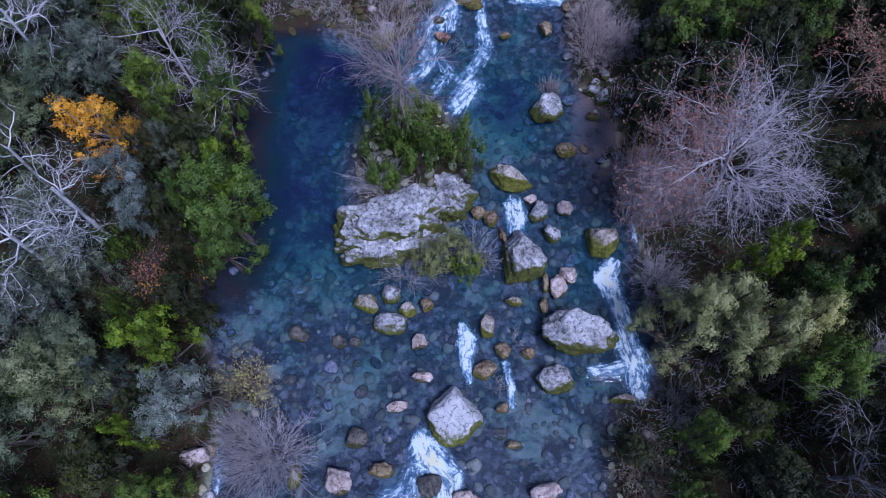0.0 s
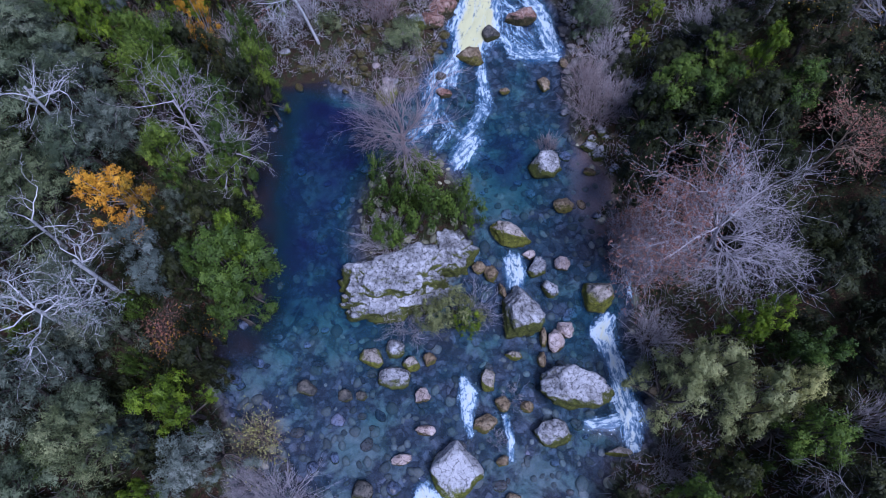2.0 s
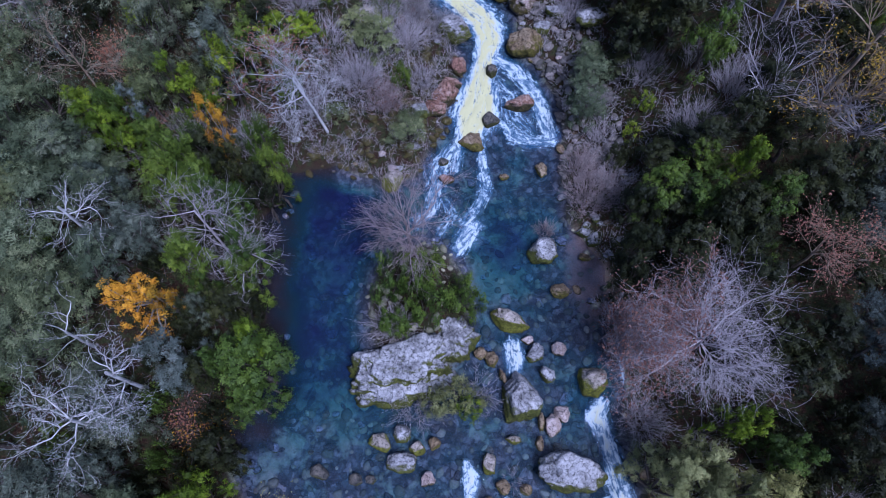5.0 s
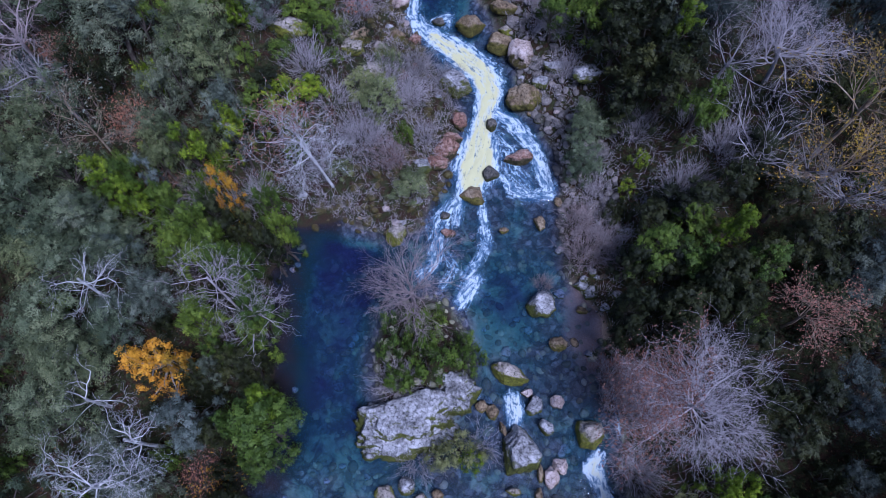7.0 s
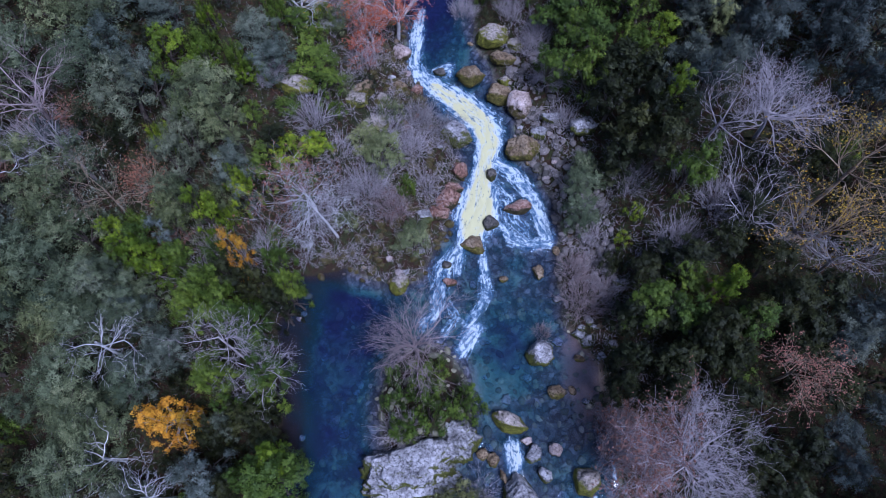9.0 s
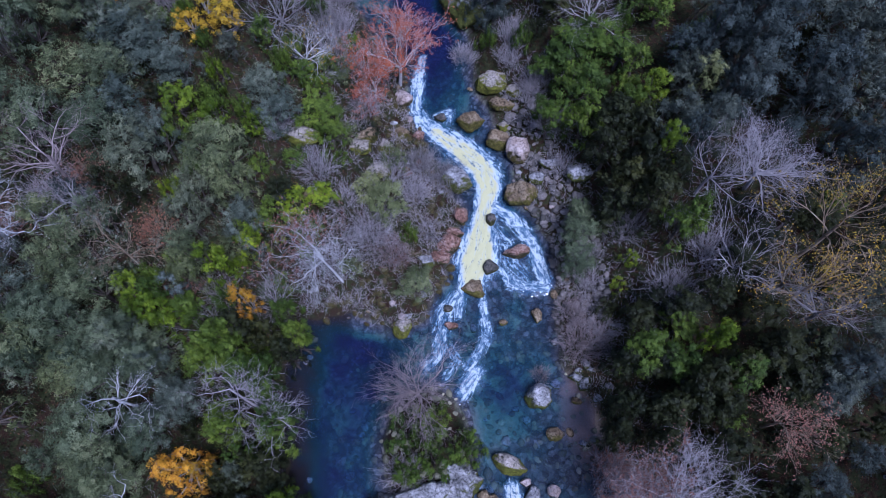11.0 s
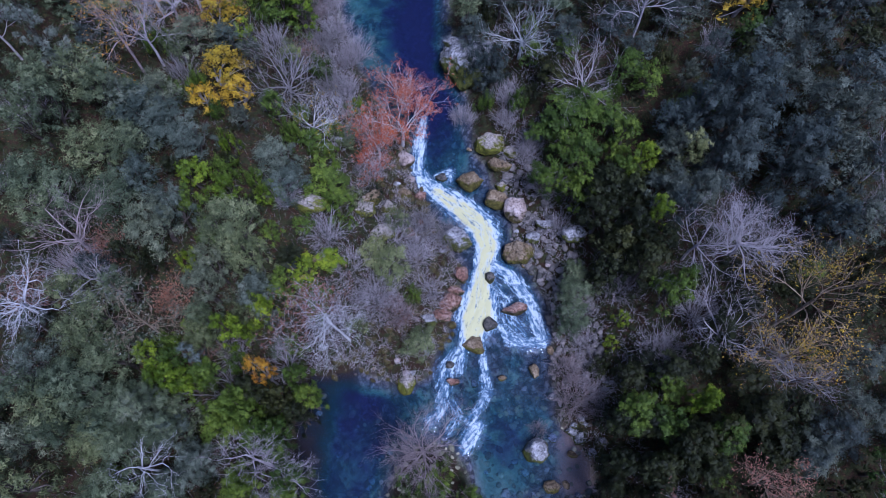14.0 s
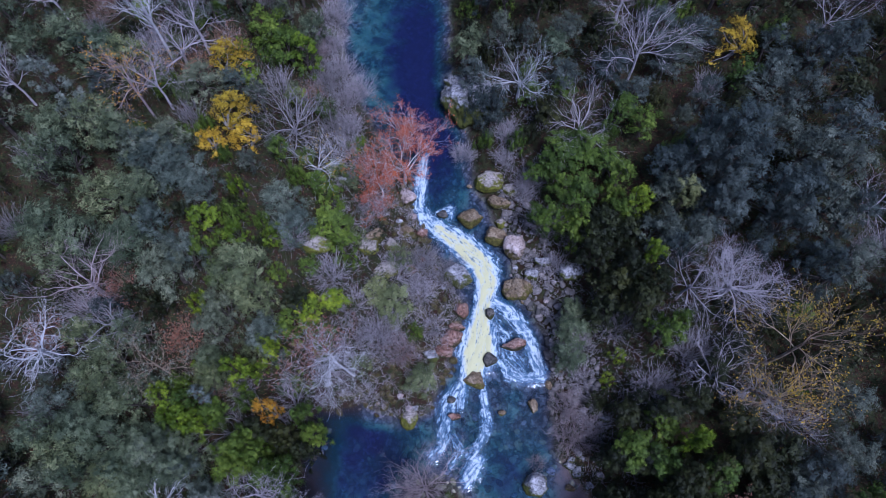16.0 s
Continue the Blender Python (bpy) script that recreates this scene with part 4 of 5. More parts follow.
def bare_tree(x, y, height, bark, seed, lean=(0, 0), kids=(5, 5, 5, 4), spread=0.55, up=0.05, trunk=0.3, thick=0.16, leaf=None, leaves=0, reach=0.75, label="", wander=0.16, leafy_side=None, fork=None):
    """A leafless tree, with some clinging leaves if a leaf kind is named."""
    rng = np.random.default_rng(seed)
    lift = 0.0 if fork else slope_drop(x, y)
    height, trunk = height + lift, (height * trunk + lift) / (height + lift)
    base = new("bare_tree")
    base.matrix_basis = pose(x, y, float(ground(x, y)) - 0.1)
    tagged(base, label or "leafless tree with fine bare grey branches", "tree")
    w, tips = Wood(), []
    d = np.array([lean[0], lean[1], 1.0])
    d /= np.linalg.norm(d)
    top = d * height * trunk
    crown = height * (1 - trunk)
    if fork:
        top = np.array(fork) - (x, y, float(ground(x, y)) - 0.1)
        d = top / np.linalg.norm(top)
    w.limb([(0, 0, -0.3), top * 0.5 + (0.08, -0.05, 0), top], [thick * 1.3, thick, thick * 0.85], 7)
    limbs, boughs = kids[0], []
    for k in range(limbs):
        a = k * 6.283 / limbs + rng.uniform(-0.5, 0.5)
        s = rng.uniform(0.3, 1.15) * spread * 1.9
        e = np.array([math.cos(a) * math.sin(s), math.sin(a) * math.sin(s), math.cos(s)]) + d * 0.2
        e /= np.linalg.norm(e)
        limb = Wood()
        boughs.append(limb)
        grow(limb, rng, top * rng.uniform(0.62, 1.0), e, crown * reach * rng.uniform(0.5, 0.75), thick * 0.42, len(kids) - 1, kids, spread, up, 5, wander, 0.68, tips)
    part("trunk", w.mesh("trunk", BARK[bark]), base)
    for limb in boughs:
        part("limb", limb.mesh("limb", BARK[bark]), base)
    if leaf:
        tips = np.array(tips)
        if leafy_side:
            lean_to = tips[:, 0] * leafy_side[0] + tips[:, 1] * leafy_side[1]
            tips = tips[lean_to > np.quantile(lean_to, 0.62)]
        pick = tips[rng.integers(0, len(tips), leaves)] + rng.normal(scale=0.1, size=(leaves, 3))
        part("foliage", leaf_mesh("foliage", pick, np.tile((0, 0, 1.0), (leaves, 1)), 0.065, 0.05, rng, LEAF[leaf]), base, "few clinging dry leaves")
    PLACED.append((x, y, 1.2 + 0.16 * height if thick > 0.14 else 0.7, 0))
    return base


def thicket(x, y, r, height, bark, seed, stems=170, label="", leaf=None, leaves=0, upright=0.5, name="thicket"):
    """A leafless bush: stems that fan out of one root and fork."""
    rng = np.random.default_rng(seed)
    base = new(name)
    base.matrix_basis = pose(x, y, float(ground(x, y)) - 0.05)
    tagged(base, label or "leafless mauve bush of thin fanning twigs", "shrub")
    w, tips = Wood(), []
    for _ in range(stems):
        a, s = rng.uniform(0, 6.283), rng.uniform(0, 1) ** upright
        foot = np.array([math.cos(a), math.sin(a), 0]) * r * 0.5 * s + np.append(rng.normal(scale=0.08 * r, size=2), 0)
        e = np.array([math.cos(a) * s * r * 0.5, math.sin(a) * s * r * 0.5, height * (1.05 - 0.4 * s * s) * rng.uniform(0.55, 1.05)]) + rng.normal(scale=0.22 * r, size=3) * (1, 1, 0.3)
        bend = rng.normal(scale=0.07 * r, size=3)
        p1, p2 = foot + e * 0.4 + bend + (0, 0, 0.08 * height), foot + e * 0.75 + bend * 1.5
        p3 = foot + e + rng.normal(scale=0.06 * r, size=3)
        w.limb([foot, p1, p2, p3], [0.017, 0.012, 0.008, 0.005], 3)
        for _ in range(4):
            i = rng.uniform(0.3, 0.95)
            q = foot + e * i + bend
            t = q + (e * 0.28 + rng.normal(scale=0.16 * r, size=3)) * rng.uniform(0.6, 1.1)
            w.limb([q, t], [0.008, 0.004], 3)
            tips.append(t)
    part("brushwood", w.mesh("brushwood", BARK[bark]), base)
    if leaf:
        tips = np.array(tips)
        pick = tips[rng.integers(0, len(tips), leaves)] + rng.normal(scale=0.12 * r, size=(leaves, 3))
        part("foliage", leaf_mesh("foliage", pick, np.tile((0, 0, 1.0), (leaves, 1)), 0.075, 0.045, rng, LEAF[leaf]), base)
    PLACED.append((x, y, r, 0))
    return base


# left bank, from the lower pool upstream
for kind, x, y, top, r in (
    ("orange", -17.2, 17.1, 9.2, 2.1), ("orange", -15.9, 17.2, 8.2, 1.1), ("pale", -14.9, 13.9, 9.3, 2.0), ("green", -10.7, 13.8, 8.7, 2.6), ("lime", -10.9, 14.9, 8.7, 1.5), ("green", -11.2, 12.2, 7.0, 1.6),
    ("green", -11.9, 20.4, 8.6, 1.7), ("green", -14.7, 19.6, 9.2, 1.5), ("green", -13.2, 23.5, 9.3, 1.5), ("green", -16.0, 24.4, 9.6, 1.7), ("dark", -13.6, 17.5, 7.6, 1.5),
    ("lime", -13.1, 6.9, 8.9, 1.75), ("pale", -11.5, 4.3, 7.9, 2.2), ("olive", -15.6, 4.9, 9.6, 2.2), ("dark", -13.6, 4.6, 5.6, 1.3), ("lime", -13.4, 2.9, 7.6, 0.9), ("green", -12.4, 0.2, 6.0, 1.6),
):
    tree(kind, x, y, top, r)
for kind, x, y, top, r in (
    ("olive", -19.6, 19.2, 9.5, 1.95), ("olive", -20.3, 24.8, 9.0, 1.95), ("sage", -18.4, 21.6, 8.6, 1.72), ("green", -18.6, 27.8, 8.0, 1.6), ("olive", -22.0, 22.7, 12.0, 2.30),
    ("olive", -22.2, 19.2, 12.2, 2.53), ("olive", -20.9, 16.5, 11.4, 2.30), ("olive", -21.3, 13.6, 12.0, 2.42), ("sage", -18.6, 12.4, 9.0, 1.84), ("sage", -19.2, 7.0, 10.6, 2.53),
    ("olive", -18.0, 2.6, 10.2, 2.3), ("dark", -15.2, 1.6, 6.4, 2.0), ("green", -14.6, -1.8, 7.0, 1.8), ("dark", -12.9, 9.6, 5.6, 1.5),
):
    tree(kind, x, y, top, r)
# left bank between the dead trees and the orange one
for kind, x, y, top, r in (
    ("sage", -17.2, 10.6, 8.3, 1.7), ("sage", -18.6, 10.8, 8.3, 1.35), ("sage", -17.8, 8.4, 8.9, 1.29), ("olive", -16.3, 6.4, 9.4, 1.68), ("olive", -16.7, 5.0, 9.5, 1.49), ("sage", -14.7, 5.1, 7.9, 1.31), ("dark", -15.3, 16.8, 6.4, 1.43), ("dark", -13.8, 13.6, 7.2, 1.24), ("green", -12.8, 13.9, 7.9, 0.98), ("sage", -19.2, 20.1, 9.6, 1.66), ("sage", -18.1, 21.5, 9.3, 1.52), ("olive", -21.9, 17.9, 11.6, 2.34), ("olive", -20.4, 16.8, 10.1, 2.0), ("sage", -21.3, 24.4, 12.1, 2.0), ("olive", -22.9, 23.6, 12.3, 1.84), ("sage", -19.8, 23.4, 11.2, 1.73), ("green", -15.6, 25.2, 10.2, 1.28), ("green", -15.2, 20.5, 8.0, 1.37), ("green", -12.8, 22.0, 8.4, 1.2), ("green", -13.9, 18.1, 7.9, 1.2),
):
    tree(kind, x, y, top, r)
for kind, x, y, top, r in (
    ("green", -12.2, 19.6, 7.1, 1.57), ("dark", -12.3, 17.3, 6.8, 1.42), ("sage", -14.2, 17.3, 7.0, 1.08), ("green", -15.3, 24.2, 9.2, 1.08), ("green", -17.0, 24.8, 9.9, 1.09),
):
    tree(kind, x, y, top, r)
# left slope upstream, crown by crown
for kind, x, y, top, r in (
    ("olive", -32.2, 57.9, 16.4, 2.52), ("olive", -29.6, 56.8, 15.9, 2.46), ("pale", -32.9, 53.1, 17.0, 1.71), ("olive", -27.6, 56.6, 15.2, 2.27), ("olive", -35.6, 57.1, 16.1, 2.01), ("yellow", -19.7, 57.7, 12.5, 2.25), ("green", -17.3, 62.7, 11.3, 2.38), ("lime", -13.9, 61.1, 10.0, 1.79), ("green", -15.5, 61.6, 10.2, 2.25), ("sage", -21.9, 55.6, 12.5, 2.23), ("sage", -19.2, 56.1, 11.6, 1.7), ("lime", -18.1, 57.1, 10.4, 1.19), ("pale", -29.2, 49.9, 17.3, 2.0), ("olive", -27.6, 48.8, 17.1, 2.45), ("olive", -30.7, 48.0, 17.9, 2.23), ("olive", -30.2, 46.0, 17.2, 2.05), ("olive", -26.4, 47.9, 16.2, 2.19), ("olive", -31.5, 45.0, 17.4, 1.96), ("yellow", -19.0, 52.6, 11.1, 2.38), ("yellow", -17.8, 50.4, 11.0, 1.81),
):
    tree(kind, x, y, top, r)
for kind, x, y, top, r in (
    ("yellow", -20.5, 49.6, 11.6, 1.51), ("sage", -24.4, 47.1, 14.4, 2.53), ("sage", -22.6, 46.5, 13.3, 2.81), ("sage", -20.6, 45.1, 12.7, 2.19), ("sage", -25.2, 47.6, 15.2, 2.04), ("sage", -23.2, 49.0, 13.4, 1.99), ("olive", -27.0, 43.3, 14.5, 2.4), ("olive", -24.7, 43.9, 14.2, 2.19), ("olive", -30.8, 40.6, 15.4, 2.51), ("olive", -28.3, 39.6, 14.5, 2.6), ("olive", -25.2, 39.8, 14.2, 2.77), ("olive", -29.6, 38.2, 15.1, 2.17), ("sage", -23.4, 41.3, 14.1, 1.84), ("lime", -19.7, 42.0, 12.3, 1.67), ("lime", -17.2, 40.7, 12.3, 1.35), ("green", -19.8, 39.8, 12.8, 1.18), ("sage", -14.3, 44.4, 10.7, 2.16), ("sage", -13.2, 42.4, 10.2, 2.13), ("green", -10.4, 43.0, 8.7, 2.17), ("green", -9.4, 41.4, 8.9, 1.57),
):
    tree(kind, x, y, top, r)
for kind, x, y, top, r in (
    ("sage", -21.8, 37.8, 14.2, 2.65), ("sage", -20.8, 39.1, 13.7, 1.78), ("olive", -16.6, 37.6, 13.4, 2.84), ("olive", -15.2, 35.8, 13.1, 2.11), ("sage", -18.3, 33.5, 13.1, 1.79), ("sage", -14.7, 33.2, 11.9, 1.87), ("sage", -17.7, 34.9, 13.2, 1.45), ("lime", -11.8, 35.7, 8.1, 1.73), ("green", -13.2, 34.3, 9.5, 1.51), ("lime", -9.9, 36.7, 6.6, 1.5), ("lime", -14.3, 32.2, 10.7, 1.29), ("lime", -16.5, 30.6, 10.7, 1.3), ("green", -11.2, 34.3, 6.3, 1.58), ("dark", -12.7, 36.4, 8.6, 1.73), ("olive", -27.0, 32.7, 13.9, 1.9), ("olive", -24.9, 31.2, 13.6, 1.5), ("olive", -23.9, 33.1, 12.5, 1.62), ("olive", -25.7, 29.3, 13.5, 2.04), ("olive", -23.7, 28.3, 12.6, 2.11), ("sage", -28.1, 27.8, 13.7, 1.89),
):
    tree(kind, x, y, top, r)
for kind, x, y, top, r in (
    ("olive", -26.1, 26.4, 13.0, 2.22), ("olive", -24.4, 25.4, 12.9, 2.27), ("olive", -27.4, 24.3, 13.1, 2.33), ("olive", -28.6, 25.6, 13.9, 1.88), ("olive", -26.4, 23.3, 12.6, 1.7), ("olive", -21.6, 25.0, 12.3, 2.23), ("olive", -21.9, 23.1, 11.9, 2.16), ("olive", -20.1, 23.5, 11.6, 1.8), ("olive", -23.9, 22.6, 12.1, 1.93), ("sage", -28.0, 22.6, 13.1, 1.8), ("lime", -22.0, 28.8, 10.0, 1.18), ("lime", -20.7, 27.1, 10.5, 1.59), ("lime", -19.2, 26.7, 10.5, 1.31), ("green", -20.0, 28.2, 10.4, 1.06), ("green", -18.0, 27.3, 9.3, 0.98), ("olive", -18.5, 29.9, 11.2, 1.56), ("olive", -18.1, 31.2, 12.0, 1.37), ("pale", -18.9, 28.7, 10.2, 1.06), ("green", -15.6, 25.3, 10.7, 1.78), ("dark", -14.8, 26.7, 9.9, 1.54),
):
    tree(kind, x, y, top, r)
for kind, x, y, top, r in (
    ("dark", -13.1, 25.7, 9.3, 1.55), ("green", -16.2, 23.7, 10.3, 1.54), ("green", -14.0, 23.2, 9.7, 1.36), ("dark", -11.7, 24.8, 8.8, 1.37), ("green", -11.7, 27.5, 9.5, 1.45), ("orange", -14.0, 27.6, 11.0, 1.17), ("green", -10.9, 26.0, 8.0, 1.22),
):
    tree(kind, x, y, top, r)
# islet and midstream
for kind, x, y, top, r in (
    ("green", -1.4, 17.9, 5.8, 2.1), ("green", -3.3, 19.8, 5.0, 1.7), ("green", -1.4, 20.6, 4.4, 1.6), ("green", 0.9, 18.8, 4.4, 1.7), ("green", -3.4, 17.2, 3.0, 1.2), ("willow", 0.6, 12.9, 3.6, 1.7), ("lime", 1.2, 12.2, 2.6, 1.0), ("willow", -0.9, 12.6, 2.6, 1.2),
    ("lime", 13.3, 32.2, 4.6, 0.8), ("lime", 12.5, 30.6, 3.4, 0.8), ("ash", 2.6, 56.6, 8.0, 1.84), ("ash", 3.8, 55.0, 6.6, 1.61),
):
    tree(kind, x, y, top, r, True)
# rounded bushes beside the rapid
for kind, x, y, top, r in (
    ("olive", 9.7, 34.6, 5.6, 1.9), ("olive", 9.4, 32.4, 5.2, 1.9), ("olive", 9.9, 36.4, 4.8, 1.4), ("willow", -5.2, 36.6, 4.6, 2.1), ("willow", -6.6, 38.0, 4.2, 1.5), ("olive", -2.8, 30.8, 3.8, 1.9),
):
    tree(kind, x, y, top, r)
# low growth under the trees of the left bank
for kind, x, y, top, r in (
    ("dark", -13.4, 11.6, 4.2, 1.2), ("dark", -12.4, 9.0, 3.0, 1.1), ("green", -15.9, 9.0, 4.6, 1.0), ("dark", -14.3, 8.6, 4.4, 1.2), ("green", -16.8, 12.2, 4.6, 1.1), ("dark", -17.0, 14.6, 5.4, 1.3), ("olive", -12.7, 16.4, 3.8, 1.1), ("dark", -12.4, 18.6, 3.4, 1.2), ("dark", -16.4, 7.6, 5.2, 1.2), ("olive", -17.6, 11.0, 6.0, 1.2), ("dark", -15.0, 16.0, 4.4, 1.2), ("dark", -13.2, 13.9, 3.8, 1.1), ("green", -14.0, 25.6, 4.4, 1.2), ("dark", -15.2, 22.2, 4.6, 1.3), ("lime", -16.0, 31.4, 6.0, 1.1), ("green", -12.8, 30.4, 4.2, 1.2), ("green", -14.6, 38.8, 5.6, 1.2), ("green", -12.0, 39.4, 4.6, 1.2), ("lime", -9.0, 40.6, 4.2, 0.9), ("dark", -15.8, 41.0, 6.0, 1.2), ("olive", -22.6, 29.6, 9.2, 1.3), ("green", -21.0, 29.8, 8.6, 1.1), ("olive", -20.0, 13.4, 6.6, 1.5), ("sage", -19.4, 9.2, 6.6, 1.5), ("olive", -8.0, 32.4, 3.0, 1.2),
):
    tree(kind, x, y, top, r, True)
# right bank
for kind, x, y, top, r in (
    ("lime", 14.8, 10.7, 9.9, 1.4), ("willow", 11.4, 8.1, 8.5, 1.95), ("willow", 12.9, 8.7, 9.6, 1.95), ("willow", 13.9, 7.1, 11.0, 2.07), ("willow", 15.4, 7.4, 10.4, 1.84), ("green", 15.9, 5.4, 10.2, 1.6),
    ("green", 11.2, 2.9, 8.2, 1.2), ("dark", 13.2, 4.0, 7.4, 1.6), ("dark", 14.2, 1.2, 8.0, 1.8), ("green", 11.0, 0.4, 6.0, 1.2), ("dark", 17.6, 3.0, 9.6, 2.0), ("green", 17.0, 9.2, 9.4, 1.5),
    ("dark", 14.2, 24.2, 7.8, 1.9), ("dark", 12.8, 24.6, 5.6, 1.6), ("lime", 16.6, 24.8, 10.8, 0.95), ("green", 18.2, 22.8, 10.4, 1.6), ("dark", 14.3, 20.7, 8.6, 1.8), ("dark", 16.6, 21.0, 9.4, 1.7),
    ("green", 15.4, 26.4, 8.2, 1.5), ("dark", 13.4, 27.6, 6.2, 1.5),
):
    tree(kind, x, y, top, r)
# right slope upstream, crown by crown
for kind, x, y, top, r in (
    ("ash", 9.9, 56.7, 10.9, 2.09), ("ash", 14.2, 56.6, 11.4, 2.22), ("ash", 15.8, 54.1, 11.7, 1.65), ("green", 10.1, 55.8, 8.9, 1.49), ("green", 14.7, 52.3, 11.4, 1.82), ("green", 16.1, 50.7, 12.2, 1.59), ("ash", 18.3, 60.3, 12.5, 2.54), ("ash", 19.6, 57.5, 13.3, 2.46), ("ash", 21.5, 58.8, 14.0, 2.07), ("ash", 18.6, 56.3, 12.8, 1.8), ("green", 24.1, 54.0, 14.6, 1.68), ("yellow", 24.2, 57.4, 14.5, 2.17), ("ash", 25.5, 52.7, 14.9, 2.6), ("ash", 27.0, 54.1, 15.1, 1.92), ("ash", 28.0, 51.2, 16.1, 2.17), ("ash", 21.7, 47.3, 17.7, 2.77), ("ash", 19.8, 47.2, 17.2, 2.1), ("ash", 25.0, 48.2, 16.5, 2.44), ("ash", 22.0, 44.9, 17.8, 2.49), ("ash", 18.7, 45.6, 16.2, 2.45),
):
    tree(kind, x, y, top, r)
for kind, x, y, top, r in (
    ("ash", 20.5, 44.0, 17.0, 1.88), ("ash", 17.4, 45.8, 14.3, 2.22), ("ash", 29.6, 55.1, 17.1, 2.26), ("ash", 31.2, 54.7, 18.1, 2.47), ("dark", 31.3, 51.1, 17.3, 2.2), ("ash", 30.1, 47.6, 17.2, 3.02), ("ash", 27.4, 45.4, 16.9, 2.9), ("ash", 28.9, 43.9, 17.1, 2.9), ("ash", 26.2, 42.9, 16.4, 2.16), ("ash", 24.6, 42.2, 16.1, 2.5), ("ash", 25.0, 40.5, 15.9, 2.11), ("ash", 27.8, 41.1, 16.3, 2.55), ("ash", 29.2, 40.6, 16.3, 2.0), ("ash", 20.6, 42.3, 15.3, 2.44), ("ash", 19.7, 41.5, 14.2, 2.09), ("willow", 18.0, 43.2, 14.0, 1.46), ("ash", 16.9, 44.0, 13.4, 1.57), ("ash", 16.0, 40.6, 13.2, 2.23), ("ash", 18.4, 40.1, 13.3, 1.8), ("ash", 16.9, 39.1, 13.2, 1.6),
):
    tree(kind, x, y, top, r)
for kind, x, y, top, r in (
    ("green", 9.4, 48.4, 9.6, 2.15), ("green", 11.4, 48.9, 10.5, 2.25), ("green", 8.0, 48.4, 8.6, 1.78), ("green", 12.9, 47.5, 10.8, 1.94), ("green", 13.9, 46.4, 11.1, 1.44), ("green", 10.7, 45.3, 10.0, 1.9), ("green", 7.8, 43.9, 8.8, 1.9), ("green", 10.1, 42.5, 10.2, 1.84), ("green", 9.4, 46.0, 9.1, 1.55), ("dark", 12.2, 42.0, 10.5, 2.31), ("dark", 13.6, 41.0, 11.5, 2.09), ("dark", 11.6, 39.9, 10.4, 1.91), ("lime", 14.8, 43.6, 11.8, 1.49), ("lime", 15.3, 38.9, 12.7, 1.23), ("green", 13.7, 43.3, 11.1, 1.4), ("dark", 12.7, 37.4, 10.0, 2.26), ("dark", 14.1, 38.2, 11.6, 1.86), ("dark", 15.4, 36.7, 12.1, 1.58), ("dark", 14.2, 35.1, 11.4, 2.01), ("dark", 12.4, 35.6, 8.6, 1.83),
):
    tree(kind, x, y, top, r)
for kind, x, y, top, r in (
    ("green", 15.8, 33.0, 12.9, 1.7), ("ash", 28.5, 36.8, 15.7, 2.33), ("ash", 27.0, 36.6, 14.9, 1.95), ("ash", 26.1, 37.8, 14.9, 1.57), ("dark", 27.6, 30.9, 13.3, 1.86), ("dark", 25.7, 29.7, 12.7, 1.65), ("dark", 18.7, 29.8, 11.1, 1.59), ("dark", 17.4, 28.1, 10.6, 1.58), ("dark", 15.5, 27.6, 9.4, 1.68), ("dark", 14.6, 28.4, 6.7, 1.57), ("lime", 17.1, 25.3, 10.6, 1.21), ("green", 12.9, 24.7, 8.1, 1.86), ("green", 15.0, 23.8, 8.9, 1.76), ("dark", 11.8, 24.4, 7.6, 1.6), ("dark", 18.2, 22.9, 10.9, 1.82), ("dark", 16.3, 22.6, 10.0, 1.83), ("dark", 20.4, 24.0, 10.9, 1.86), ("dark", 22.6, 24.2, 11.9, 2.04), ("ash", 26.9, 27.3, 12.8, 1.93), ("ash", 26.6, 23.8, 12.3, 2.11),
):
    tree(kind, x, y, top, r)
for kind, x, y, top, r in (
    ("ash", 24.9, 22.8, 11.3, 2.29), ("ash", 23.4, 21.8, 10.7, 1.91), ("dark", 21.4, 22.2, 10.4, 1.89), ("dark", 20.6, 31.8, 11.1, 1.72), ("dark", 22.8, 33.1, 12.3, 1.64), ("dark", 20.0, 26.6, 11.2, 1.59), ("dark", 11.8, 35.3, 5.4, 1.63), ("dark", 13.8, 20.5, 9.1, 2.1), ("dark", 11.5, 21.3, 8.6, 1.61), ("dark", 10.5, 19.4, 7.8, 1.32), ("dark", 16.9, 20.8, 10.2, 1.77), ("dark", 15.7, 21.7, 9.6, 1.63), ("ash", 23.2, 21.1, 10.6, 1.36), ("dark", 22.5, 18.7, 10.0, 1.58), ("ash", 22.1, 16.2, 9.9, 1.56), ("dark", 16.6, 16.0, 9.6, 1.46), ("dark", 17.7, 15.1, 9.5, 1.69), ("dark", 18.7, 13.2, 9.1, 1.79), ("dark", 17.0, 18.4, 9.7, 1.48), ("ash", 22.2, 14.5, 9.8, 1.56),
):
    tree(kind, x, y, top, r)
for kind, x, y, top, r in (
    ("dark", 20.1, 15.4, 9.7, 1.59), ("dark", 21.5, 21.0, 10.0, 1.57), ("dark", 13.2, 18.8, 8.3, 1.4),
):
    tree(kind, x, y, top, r)
